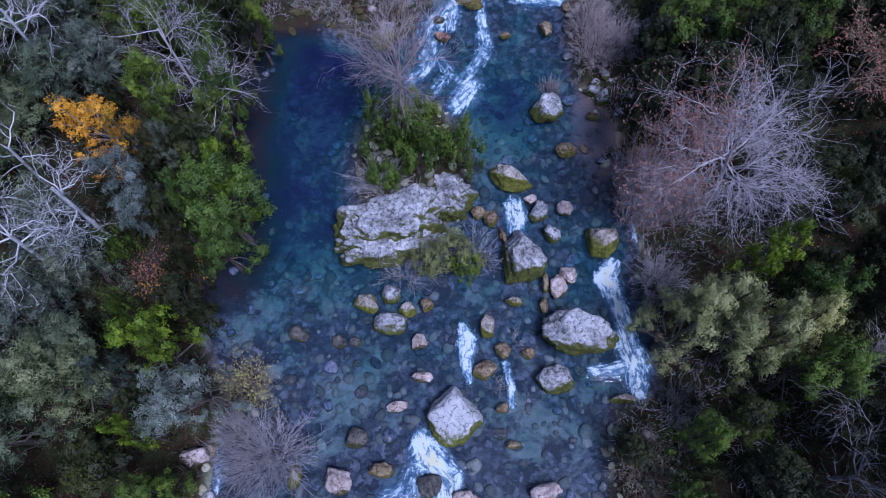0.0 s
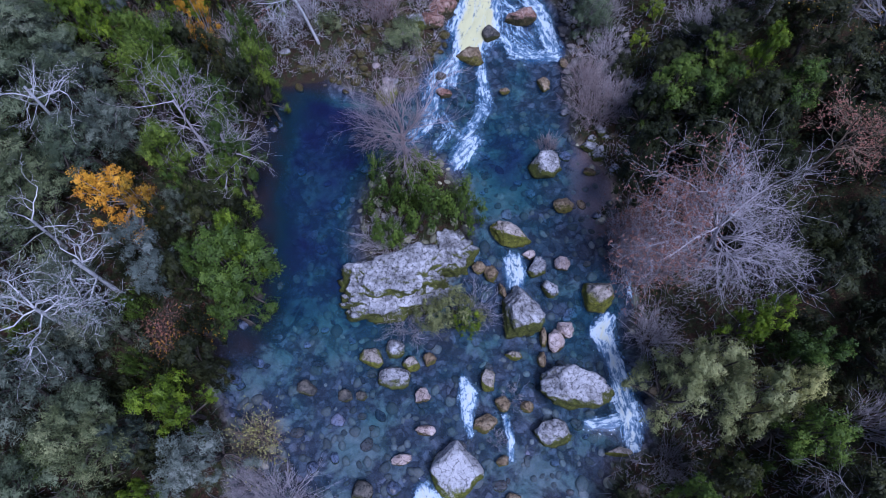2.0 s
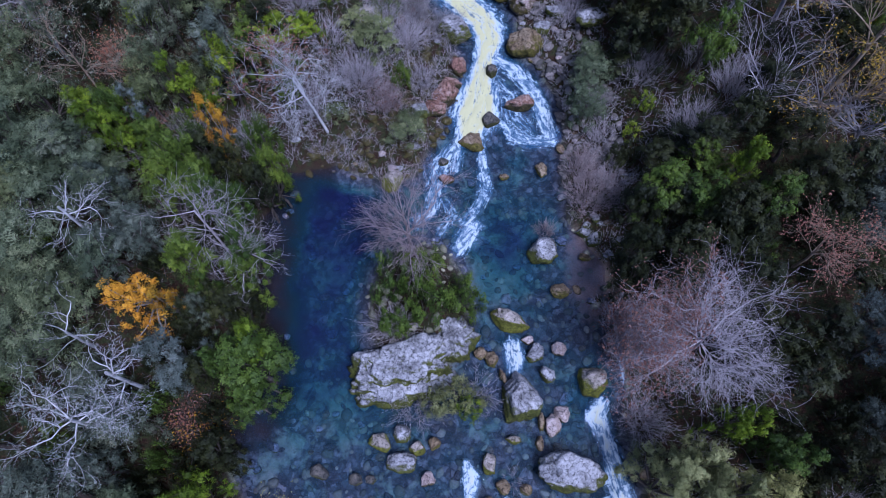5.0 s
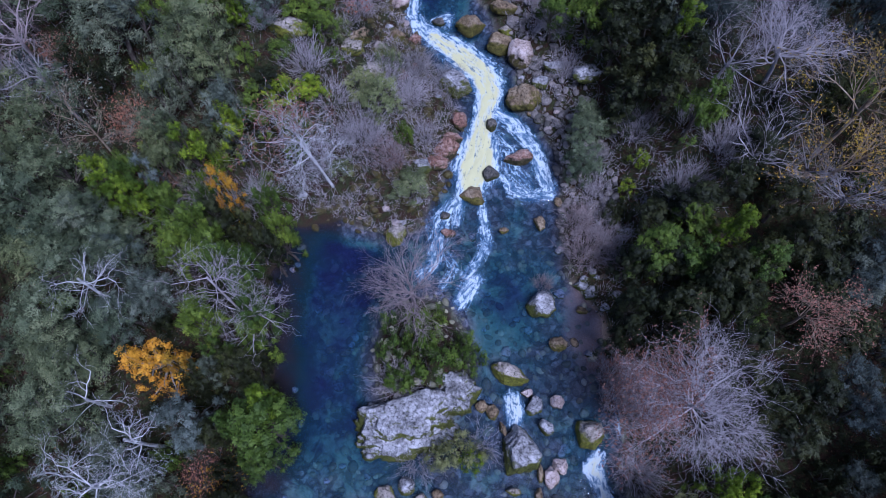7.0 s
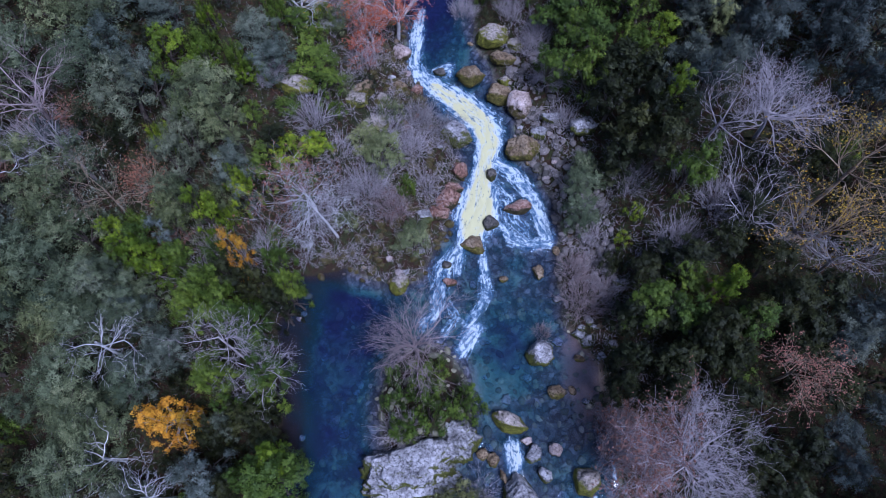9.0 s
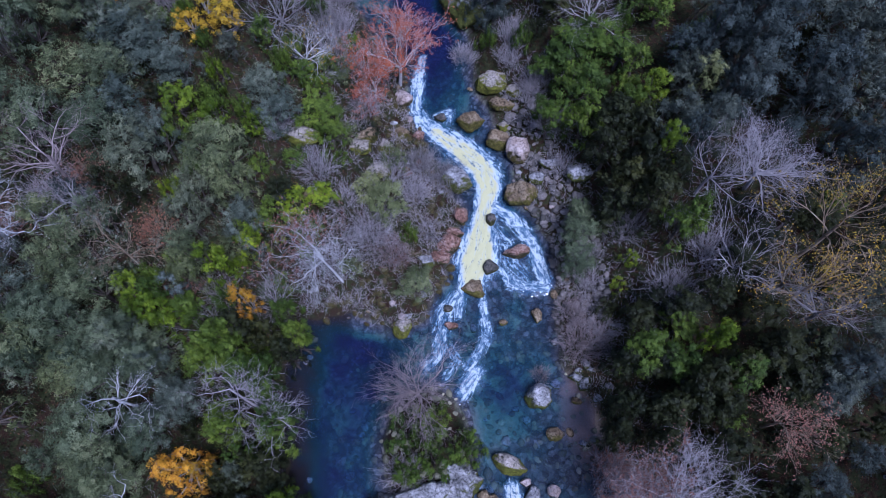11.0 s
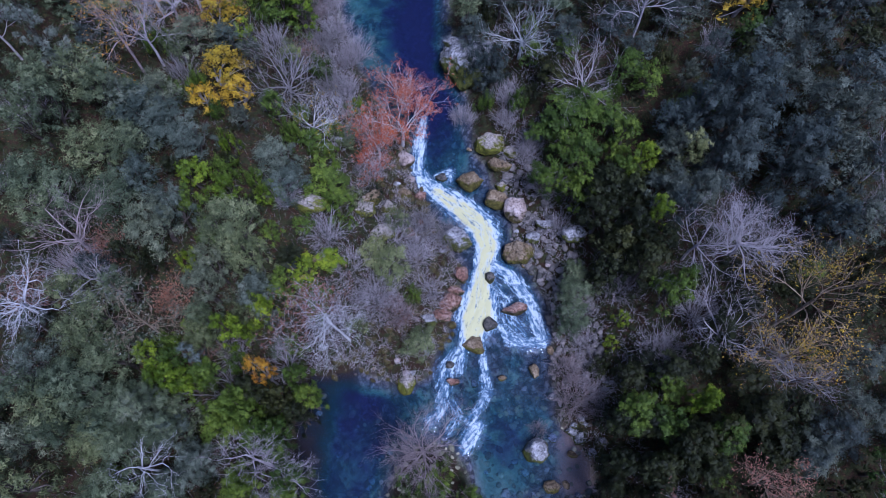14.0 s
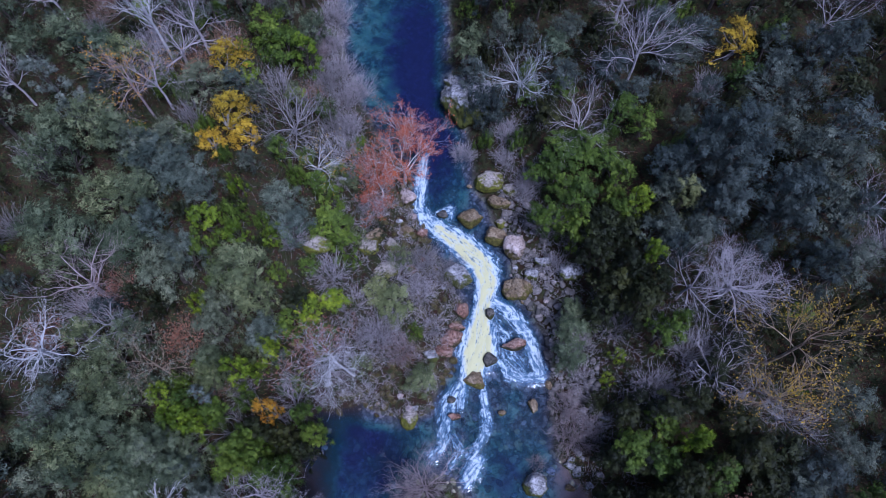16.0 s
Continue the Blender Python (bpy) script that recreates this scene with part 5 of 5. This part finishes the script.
# round the bluff above the upper pool
for kind, x, y, top, r in (
    ("ash", 2.1, 59.2, 8.5, 2.08), ("ash", 3.9, 56.2, 8.3, 1.91), ("olive", 1.6, 62.2, 9.6, 2.11), ("ash", 4.7, 62.4, 10.8, 2.1), ("olive", 9.4, 59.9, 11.0, 1.95), ("green", 7.3, 56.8, 7.8, 1.41), ("ash", 10.8, 61.6, 11.2, 1.99), ("olive", -13.5, 64.5, 9.6, 2.09), ("green", -12.0, 47.1, 6.5, 1.22),
):
    tree(kind, x, y, top, r)
for kind, x, y, top, r in (
    ("dark", 20.4, 8.6, 10.0, 2.0), ("dark", 17.0, 14.0, 8.0, 1.7), ("dark", 9.4, 2.6, 3.2, 1.2), ("green", 9.6, -1.2, 4.0, 1.4), ("dark", 8.8, 53.4, 8.6, 1.6), ("green", 9.2, 50.6, 9.0, 1.4),
):
    tree(kind, x, y, top, r)

# trees that have lost their leaves
PLACED.append((14.4, 15.2, 5.0, 0))
bare_tree(14.6, 15.6, 12.4, "mauve", 41, (0, 0), (14, 6, 6, 6), 0.72, 0.01, 0.5, 0.095, "rust", 3200, 0.7, "wide leafless plane tree with mauve twigs and some rust leaves", 0.3, (-1.0, 0.35), (12.4, 14.4, 9.4))
bare_tree(-8.6, 31.4, 9.0, "white", 42, (0, 0), (7, 5, 5, 5), 0.7, 0.0, 0.36, 0.085, "rust", 1500, 0.86, "pale-barked leafless tree leaning over the pool, few pink leaves", 0.34, (-0.7, 0.7), (-10.0, 31.8, 6.4))
bare_tree(-2.5, 22.4, 10.0, "pinkish", 145, (-0.02, -0.05), (12, 5, 5, 5), 0.5, 0.03, 0.42, 0.13, None, 0, 0.75, "pinkish leafless tree with a dark trunk on the islet")
bare_tree(-18.9, 10.6, 8.0, "white", 44, (0, 0), (8, 4, 5, 4), 0.75, -0.02, 0.5, 0.1, "pale", 900, 0.85, "dead white lichen-covered tree with gnarled limbs", 0.34, None, (-18.2, 10.4, 8.4))
bare_tree(-13.8, 21.4, 6.6, "mauve", 45, (0, 0), (8, 4, 4, 4), 0.75, 0.0, 0.5, 0.07, None, 0, 0.85, "leafless tree with pale antler-like branches over the pool", 0.2, None, (-14.2, 21.8, 8.0))
bare_tree(-12.6, 20.4, 7.6, "mauve", 46, (0, 0), (7, 4, 4, 4), 0.8, 0.0, 0.5, 0.08, None, 0, 0.9, "leafless tree with pale antler-like branches over the pool", 0.2, None, (-11.9, 20.5, 6.8))
bare_tree(21.4, 36.6, 11.0, "mauve", 47, (0, 0), (13, 5, 5, 5), 0.74, 0.02, 0.5, 0.13, None, 0, 0.72, "round leafless tree with pale violet twigs on the slope", 0.26, None, (19.8, 35.4, 11.8))
bare_tree(-14.6, 52.4, 10.2, "grey", 48, (0, 0), (9, 5, 5, 4), 0.7, 0.02, 0.4, 0.15, None, 0, 0.8, "spreading leafless grey tree beside the upper pool", 0.16, None, (-14.1, 52.6, 6.8))
bare_tree(-30.6, 31.8, 9.0, "white", 49, (0.05, 0), (8, 4, 5, 4), 0.75, 0.0, 0.5, 0.13, None, 0, 0.8, "dead white tree with bare crooked branches", 0.26, None, (-28.6, 31.0, 12.8))
bare_tree(-20.6, 21.0, 6.4, "white", 50, (0, 0), (6, 3, 4, 3), 0.75, 0.0, 0.5, 0.08, None, 0, 0.8, "dead white tree top with few branches", 0.26, None, (-20.3, 20.9, 10.2))
bare_tree(-20.2, 15.0, 6.4, "white", 51, (0, 0), (5, 3, 4, 3), 0.85, -0.03, 0.5, 0.08, None, 0, 0.95, "dead white tree top with crooked level branches", 0.26, None, (-19.6, 14.8, 8.2))
bare_tree(-25.7, 59.4, 10.0, "white", 52, (0, 0), (7, 4, 4, 3), 0.55, 0.03, 0.35, 0.12, None, 0, 0.62, "leafless whitish tree on the slope")
bare_tree(6.3, 57.4, 9.4, "white", 53, (0, 0), (7, 4, 5, 3), 0.5, 0.04, 0.3, 0.13, "pale", 700, 0.6, "lichen-white tree above the bluff", 0.2)
bare_tree(11.4, 52.0, 8.6, "mauve", 54, (0, 0), (8, 4, 5, 4), 0.65, 0.03, 0.4, 0.13, None, 0, 0.75, "leafless tree with a flat fan of pale twigs", 0.16, None, (11.2, 51.6, 7.6))
bare_tree(-27.6, 36.6, 8.4, "pinkish", 55, (0, 0), (8, 4, 5, 4), 0.75, 0.0, 0.4, 0.12, None, 0, 0.85, "leafless tree with a wide net of grey branches", 0.2, None, (-26.8, 36.3, 12.0))
bare_tree(23.4, 30.8, 10.5, "reed", 56, (0, 0), (6, 4, 5, 4), 0.6, 0.03, 0.3, 0.12, "yellow", 1100, 0.7, "half-bare tree speckled with last yellow leaves")
bare_tree(21.6, 27.6, 8.4, "reed", 57, (0.1, 0), (6, 4, 5, 4), 0.7, 0.02, 0.3, 0.1, "yellow", 500, 0.7, "half-bare tree speckled with last yellow leaves")
bare_tree(20.0, 19.8, 7.4, "reed", 58, (0, 0), (6, 4, 5, 4), 0.6, 0.03, 0.25, 0.08, "rust", 1000, 0.6, "brown-leaved half-bare tree on the shaded slope")
bare_tree(-4.6, 49.6, 10.6, "white", 59, (0.06, 0.02), (6, 4, 5, 4), 0.55, 0.03, 0.3, 0.14, "red", 3200, 0.62, "tree in rust-red autumn leaf leaning over the upper pool")
bare_tree(-4.8, 53.6, 8.4, "white", 160, (0.05, 0.05), (6, 4, 5, 4), 0.55, 0.03, 0.3, 0.12, "red", 2200, 0.6, "tree in rust-red autumn leaf at the edge of the upper pool")
bare_tree(-6.6, 48.0, 7.4, "white", 60, (0.04, 0.0), (6, 4, 5, 4), 0.55, 0.03, 0.25, 0.1, "red", 2600, 0.62, "small tree in rust-red autumn leaf by the rocks")
bare_tree(15.6, 56.0, 9.6, "mauve", 61, (0, 0), (7, 4, 5, 4), 0.55, 0.04, 0.25, 0.1, None, 0, 0.66)
bare_tree(-13.0, 28.6, 7.0, "mauve", 62, (-0.1, 0.1), (6, 4, 5, 4), 0.5, 0.06, 0.25, 0.09, None, 0, 0.66)
bare_tree(-26.0, 52.6, 8.6, "pinkish", 63, (0, 0), (6, 4, 5, 4), 0.55, 0.03, 0.25, 0.1, "orange", 600, 0.66, "half-bare tree with last orange leaves")
bare_tree(-21.8, 30.4, 8.0, "reed", 64, (0, 0), (7, 4, 4, 4), 0.8, 0.0, 0.5, 0.06, "pale", 500, 0.8, "broken leafless tree with tan hanging branches", 0.26, None, (-21.8, 30.6, 10.6))
bare_tree(17.2, 1.4, 7.4, "grey", 65, (0, 0), (7, 4, 5, 4), 0.6, 0.03, 0.25, 0.1)
bare_tree(-17.4, 12.9, 7.0, "white", 166, (0, 0), (5, 3, 4, 3), 0.7, 0.0, 0.5, 0.1, None, 0, 0.7, "dead white tree top with few branches", 0.24, None, (-17.0, 12.7, 8.4))
bare_tree(22.4, 29.0, 8.0, "grey", 167, (0, 0), (6, 4, 5, 4), 0.7, 0.0, 0.5, 0.11, "yellow", 160, 0.8, "leaning pale leafless tree on the dark slope", 0.2, None, (21.2, 28.3, 9.4))
bare_tree(24.0, 26.8, 8.0, "grey", 168, (0, 0), (5, 4, 5, 4), 0.7, 0.0, 0.5, 0.11, None, 0, 0.8, "leaning pale leafless tree on the dark slope", 0.2, None, (22.6, 26.1, 10.0))
bare_tree(-11.9, 48.6, 7.4, "white", 169, (0, 0), (7, 4, 5, 3), 0.65, 0.02, 0.4, 0.1, "yellow", 260, 0.75, "small whitish tree with a few last yellow leaves", 0.2, None, (-11.8, 48.4, 7.0))
bare_tree(-24.4, 58.8, 8.4, "mauve", 170, (0, 0), (8, 4, 5, 4), 0.65, 0.03, 0.4, 0.12, None, 0, 0.8, "leafless tree with fine violet-grey twigs", 0.16, None, (-24.0, 58.6, 10.6))
# leafless bushes
thicket(9.7, 26.4, 2.0, 2.6, "pinkish", 71, 190)
thicket(9.2, 28.8, 1.5, 2.2, "pinkish", 72, 130)
thicket(6.7, 24.3, 0.8, 1.4, "pinkish", 73, 96)
thicket(-8.6, 2.2, 2.2, 3.0, "mauve", 74, 312, "leafless grey-mauve bush at the shallow bank")
thicket(-10.2, 3.4, 1.2, 2.4, "mauve", 75, 144)
thicket(-9.9, 5.6, 1.5, 2.2, "reed", 175, 150, "tan leafless willow bush at the shallow bank", "willow", 500)
thicket(-2.2, 12.4, 1.7, 1.8, "mauve", 76, 132, "leafless willow twigs hanging from the rock")
thicket(1.8, 13.2, 1.5, 1.6, "mauve", 77, 72)
thicket(3.9, 8.2, 0.8, 1.0, "mauve", 78, 54)
thicket(3.0, 5.9, 0.6, 0.9, "mauve", 79, 54)
thicket(10.2, 1.8, 1.7, 1.7, "reed", 80, 204, "dry tan reeds with grey-green blades", "pale", 400, name="reeds")
thicket(12.2, 4.8, 1.3, 1.8, "grey", 81, 108)
thicket(-3.3, 17.0, 1.8, 1.1, "mauve", 82, 168, "low brown twigs on the limestone")
thicket(-0.2, 40.4, 1.7, 1.7, "grey", 83, 240, "tangle of pale bare stems over the rocks")
thicket(-2.8, 41.2, 1.8, 1.8, "grey", 84, 228, "tangle of pale bare stems over the rocks")
thicket(-3.2, 38.4, 1.6, 1.7, "mauve", 85, 192)
thicket(-6.4, 34.6, 2.0, 2.4, "mauve", 86, 264)
thicket(-4.6, 33.2, 1.6, 2.0, "pinkish", 87, 192, "", "rust", 250)
thicket(8.2, 44.6, 1.6, 1.8, "mauve", 88, 204)
thicket(-10.4, 39.0, 1.8, 2.2, "mauve", 89, 168)
thicket(-14.8, 10.8, 1.8, 1.6, "brown", 90, 90, "low bush in dry orange-brown leaf", "orange", 420)
thicket(-15.6, 11.6, 1.5, 1.3, "brown", 190, 80, "low bush in dry rust-brown leaf", "rust", 500)
thicket(11.3, 15.8, 2.0, 5.6, "mauve", 91, 204, "bush in dry rust-brown leaf at the stream", "rust", 900)
thicket(11.0, 17.6, 1.6, 3.8, "mauve", 92, 156, "bush in dry rust-brown leaf at the stream", "rust", 600)
thicket(13.2, 15.8, 1.8, 2.6, "mauve", 93, 156)
thicket(11.8, 11.6, 1.6, 1.8, "mauve", 94, 168)
thicket(-13.6, 42.0, 1.5, 1.8, "mauve", 95, 144)
thicket(-9.4, 60.0, 1.8, 2.6, "mauve", 96, 192)
thicket(-11.2, 54.6, 1.8, 2.6, "grey", 97, 192)
thicket(15.6, 29.2, 2.0, 2.4, "mauve", 98, 192)
thicket(13.4, 34.6, 1.5, 2.0, "mauve", 99, 144)
thicket(18.4, 31.8, 2.0, 2.6, "mauve", 100, 168)

thicket(-12.2, 69.3, 2.0, 2.8, "mauve", 230, 200)
thicket(-12.4, 65.5, 2.0, 2.6, "mauve", 231, 200)
thicket(-11.3, 62.2, 1.8, 2.4, "mauve", 232, 200)
thicket(-10.5, 58.8, 1.8, 2.4, "mauve", 233, 200)
thicket(-13.7, 64.1, 1.8, 2.6, "pinkish", 234, 200)
thicket(-9.9, 55.1, 1.6, 2.2, "mauve", 235, 200)
thicket(-12.6, 60.2, 1.8, 2.6, "grey", 236, 200)
thicket(1.1, 52.7, 1.3, 1.8, "mauve", 237, 200)
thicket(5.4, 53.9, 1.6, 2.0, "mauve", 238, 200)
thicket(7.0, 48.4, 1.5, 1.8, "mauve", 239, 200)

# the wood goes on up both slopes and beyond, thinner known: trees and undergrowth fill what is free
rng = np.random.default_rng(77)
LEFT_MIX = ["olive", "olive", "olive", "sage", "sage", "green", "dark", "pale", "willow"]
# mostly kinds with leaf colour darkened for the shaded right slope
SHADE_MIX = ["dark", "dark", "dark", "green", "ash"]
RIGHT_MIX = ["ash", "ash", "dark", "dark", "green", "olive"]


def free(x, y, r, slack):
    return all((x - a) ** 2 + (y - b) ** 2 > (slack * (r + c)) ** 2 for a, b, c, _ in PLACED)


# more leafless trees and bushes among the others
for x, y, r, h, bark, seed in ((-8.6, 36.8, 1.6, 1.9, "mauve", 211), (-5.0, 40.0, 1.5, 1.6, "mauve", 212), (-2.0, 35.6, 1.4, 1.8, "mauve", 213), (-7.2, 46.0, 1.5, 2.0, "mauve", 214), (9.0, 40.6, 1.4, 1.8, "mauve", 215), (10.6, 31.0, 1.4, 1.6, "mauve", 216), (11.2, 27.2, 1.5, 1.8, "mauve", 217), (10.8, 33.4, 1.2, 1.4, "grey", 218), (-9.6, 33.0, 1.6, 2.0, "mauve", 219), (6.6, 47.6, 1.3, 1.6, "mauve", 220), (5.2, 51.4, 1.4, 1.8, "mauve", 221)):
    thicket(x, y, r, h, bark, seed, 110)
SPARE = [bare_tree(-16.6, 26.6, 7.0, "grey", 201, (0.05, 0), (6, 4, 4, 3), 0.6, 0.03, 0.3, 0.1), bare_tree(18.6, 29.4, 7.0, "mauve", 202, (0, 0.05), (6, 4, 4, 3), 0.6, 0.03, 0.3, 0.1), bare_tree(-24.6, 33.2, 6.4, "grey", 203, (0, 0), (6, 4, 4, 3), 0.65, 0.02, 0.4, 0.11, wander=0.24)]
TANGLE = [thicket(-17.4, 29.8, 1.5, 2.6, "mauve", 204, 90), thicket(16.2, 34.4, 1.5, 2.4, "grey", 205, 90), thicket(-19.6, 29.2, 1.4, 2.2, "reed", 206, 80, "bush in dry rust-brown leaf among the trees", "rust", 700)]
spots = 0
while spots < 48:
    x, y = rng.uniform(-36, 34), rng.uniform(0, 70)
    if float(inside(x, y)) > -3 or abs(x) > 22 + 0.4 * y or (x > 12 and y < 36 and spots % 4) or not free(x, y, 1.0, 0.75):
        continue
    source = SPARE[spots % 3 if x < 0 else 1] if spots % 3 == 1 else TANGLE[spots // 2 % 3]
    copy_thing(source, Matrix.LocRotScale((x, y, float(ground(x, y)) - 0.1), Euler((0, 0, rng.uniform(0, 6.3))), Vector((1, 1, 1)) * rng.uniform(0.85, 1.2)))
    PLACED.append((x, y, 1.3, 0))
    spots += 1
def known(x, y):
    return -36 < x < 34 and 23 < y < 61


for _ in range(3600):
    x, y, r = rng.uniform(-46, 44), rng.uniform(-9, 78), rng.uniform(1.5, 2.8)
    if known(x, y) or float(inside(x, y)) > -3.0 or abs(x) > 25 + 0.36 * y or not free(x, y, r, 0.64):
        continue
    g = float(ground(x, y))
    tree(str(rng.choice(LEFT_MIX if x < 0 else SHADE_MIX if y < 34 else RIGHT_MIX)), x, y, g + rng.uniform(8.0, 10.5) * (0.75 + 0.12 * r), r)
# lower trees in the gaps of the canopy
for _ in range(2600):
    x, y, r = rng.uniform(-46, 44), rng.uniform(-9, 78), rng.uniform(1.0, 1.6)
    if float(inside(x, y)) > (-8.0 if x < 0 and 27 < y < 51 else -6.0) or abs(x) > 25 + 0.38 * y or not free(x, y, r, 0.7):
        continue
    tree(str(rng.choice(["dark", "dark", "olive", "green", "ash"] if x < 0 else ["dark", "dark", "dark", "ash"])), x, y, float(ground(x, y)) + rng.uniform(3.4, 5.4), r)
for _ in range(560):
    x, y, r = rng.uniform(-30, 30), rng.uniform(-6, 70), rng.uniform(0.9, 1.6)
    if float(inside(x, y)) > (-3.0 if 26 < y < 52 else -0.7) or abs(x) > 22 + 0.4 * y or not free(x, y, r * 0.5, 0.55):
        continue
    tree(str(rng.choice(["green", "green", "lime", "dark", "olive"] if x < 0 else ["dark", "dark", "green"])), x, y, float(ground(x, y)) + rng.uniform(1.4, 3.8), r, True)


plant_all()


def undergrowth(name, n, leaf, size, tall, seed, label, cut):
    """Low plants past counting: small leaves in drifts over the soil."""
    r = np.random.default_rng(seed)
    x, y = r.uniform(-42, 40, n * 3), r.uniform(-8, 84, n * 3)
    drift = waves(0.8 * x, 0.8 * y, seed) + 0.6 * waves(2.1 * y, 2.1 * x, 2.0 * seed)
    d = inside(x, y)
    ok = np.flatnonzero((d < -0.3) & (drift > cut) & ((d < -4.0) | (y < 27) | (y > 50)))[:n]
    x, y, drift = x[ok], y[ok], drift[ok]
    h = r.uniform(0, 1, len(x)) ** 0.7 * tall * np.clip(drift - cut + 0.25, 0.1, 1.0)
    at = np.stack([x, y, ground(x, y) + h + 0.02], -1)
    me = leaf_mesh(name, at, np.tile((0, 0, 1.0), (len(x), 1)), size, size * 0.6, r, LEAF[leaf])
    tagged(new(name, me), label, "undergrowth", kind="stuff")


# Dark leaf colour stands in for shade in the gaps between the trees.
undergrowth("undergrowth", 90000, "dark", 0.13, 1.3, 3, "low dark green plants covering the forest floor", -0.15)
undergrowth("brambles", 20000, "dark", 0.09, 1.5, 8, "brambles between the trees, coloured dark green for the shaded gaps", 0.2)
undergrowth("fallen_leaves", 45000, "litter", 0.07, 0.15, 5, "brown fallen leaves on the soil", -0.4)


def brush(name, n, bark, box, seed, label, near):
    """Thin dry twigs past counting, lying and standing in tangles."""
    r = np.random.default_rng(seed)
    x, y = r.uniform(box[0], box[1], n * 3), r.uniform(box[2], box[3], n * 3)
    d = inside(x, y)
    ok = np.flatnonzero((d < -0.2) & (d > -near) & (waves(x, y, seed) + 0.7 * waves(2 * x, 2 * y, seed) > -0.1))[:n]
    x, y = x[ok], y[ok]
    k = len(x)
    a, lift, ln = r.uniform(0, 6.283, k), r.uniform(0.1, 1.3, k), r.uniform(0.3, 0.9, k)
    foot = np.stack([x, y, ground(x, y) + r.uniform(0, 0.6, k)], -1)
    tip = foot + np.stack([np.cos(a) * np.cos(lift), np.sin(a) * np.cos(lift), np.sin(lift)], -1) * ln[:, None]
    side = np.stack([-np.sin(a), np.cos(a), 0 * a], -1) * 0.014
    v = np.stack([foot - side, foot + side, foot + (0, 0, 0.022), tip], 1).reshape(-1, 3)
    i = np.arange(k)[:, None] * 4
    f = np.concatenate([i + (0, 1, 3), i + (1, 2, 3), i + (2, 0, 3)])
    tagged(new(name, mesh_of(name, v, f, [BARK[bark]])), label, "brushwood", kind="stuff")


brush("rapid_brush", 7000, "mauve", (-12, 2, 27, 54), 33, "dry mauve twigs and stems on the rocky bank", 7.0)
brush("bank_brush", 9000, "mauve", (4, 18, 0, 62), 31, "dry lilac twigs over the stony bank", 7.0)
brush("slope_brush", 4500, "grey", (-30, -3, 0, 66), 32, "dry grey twigs between the trees", 20.0)
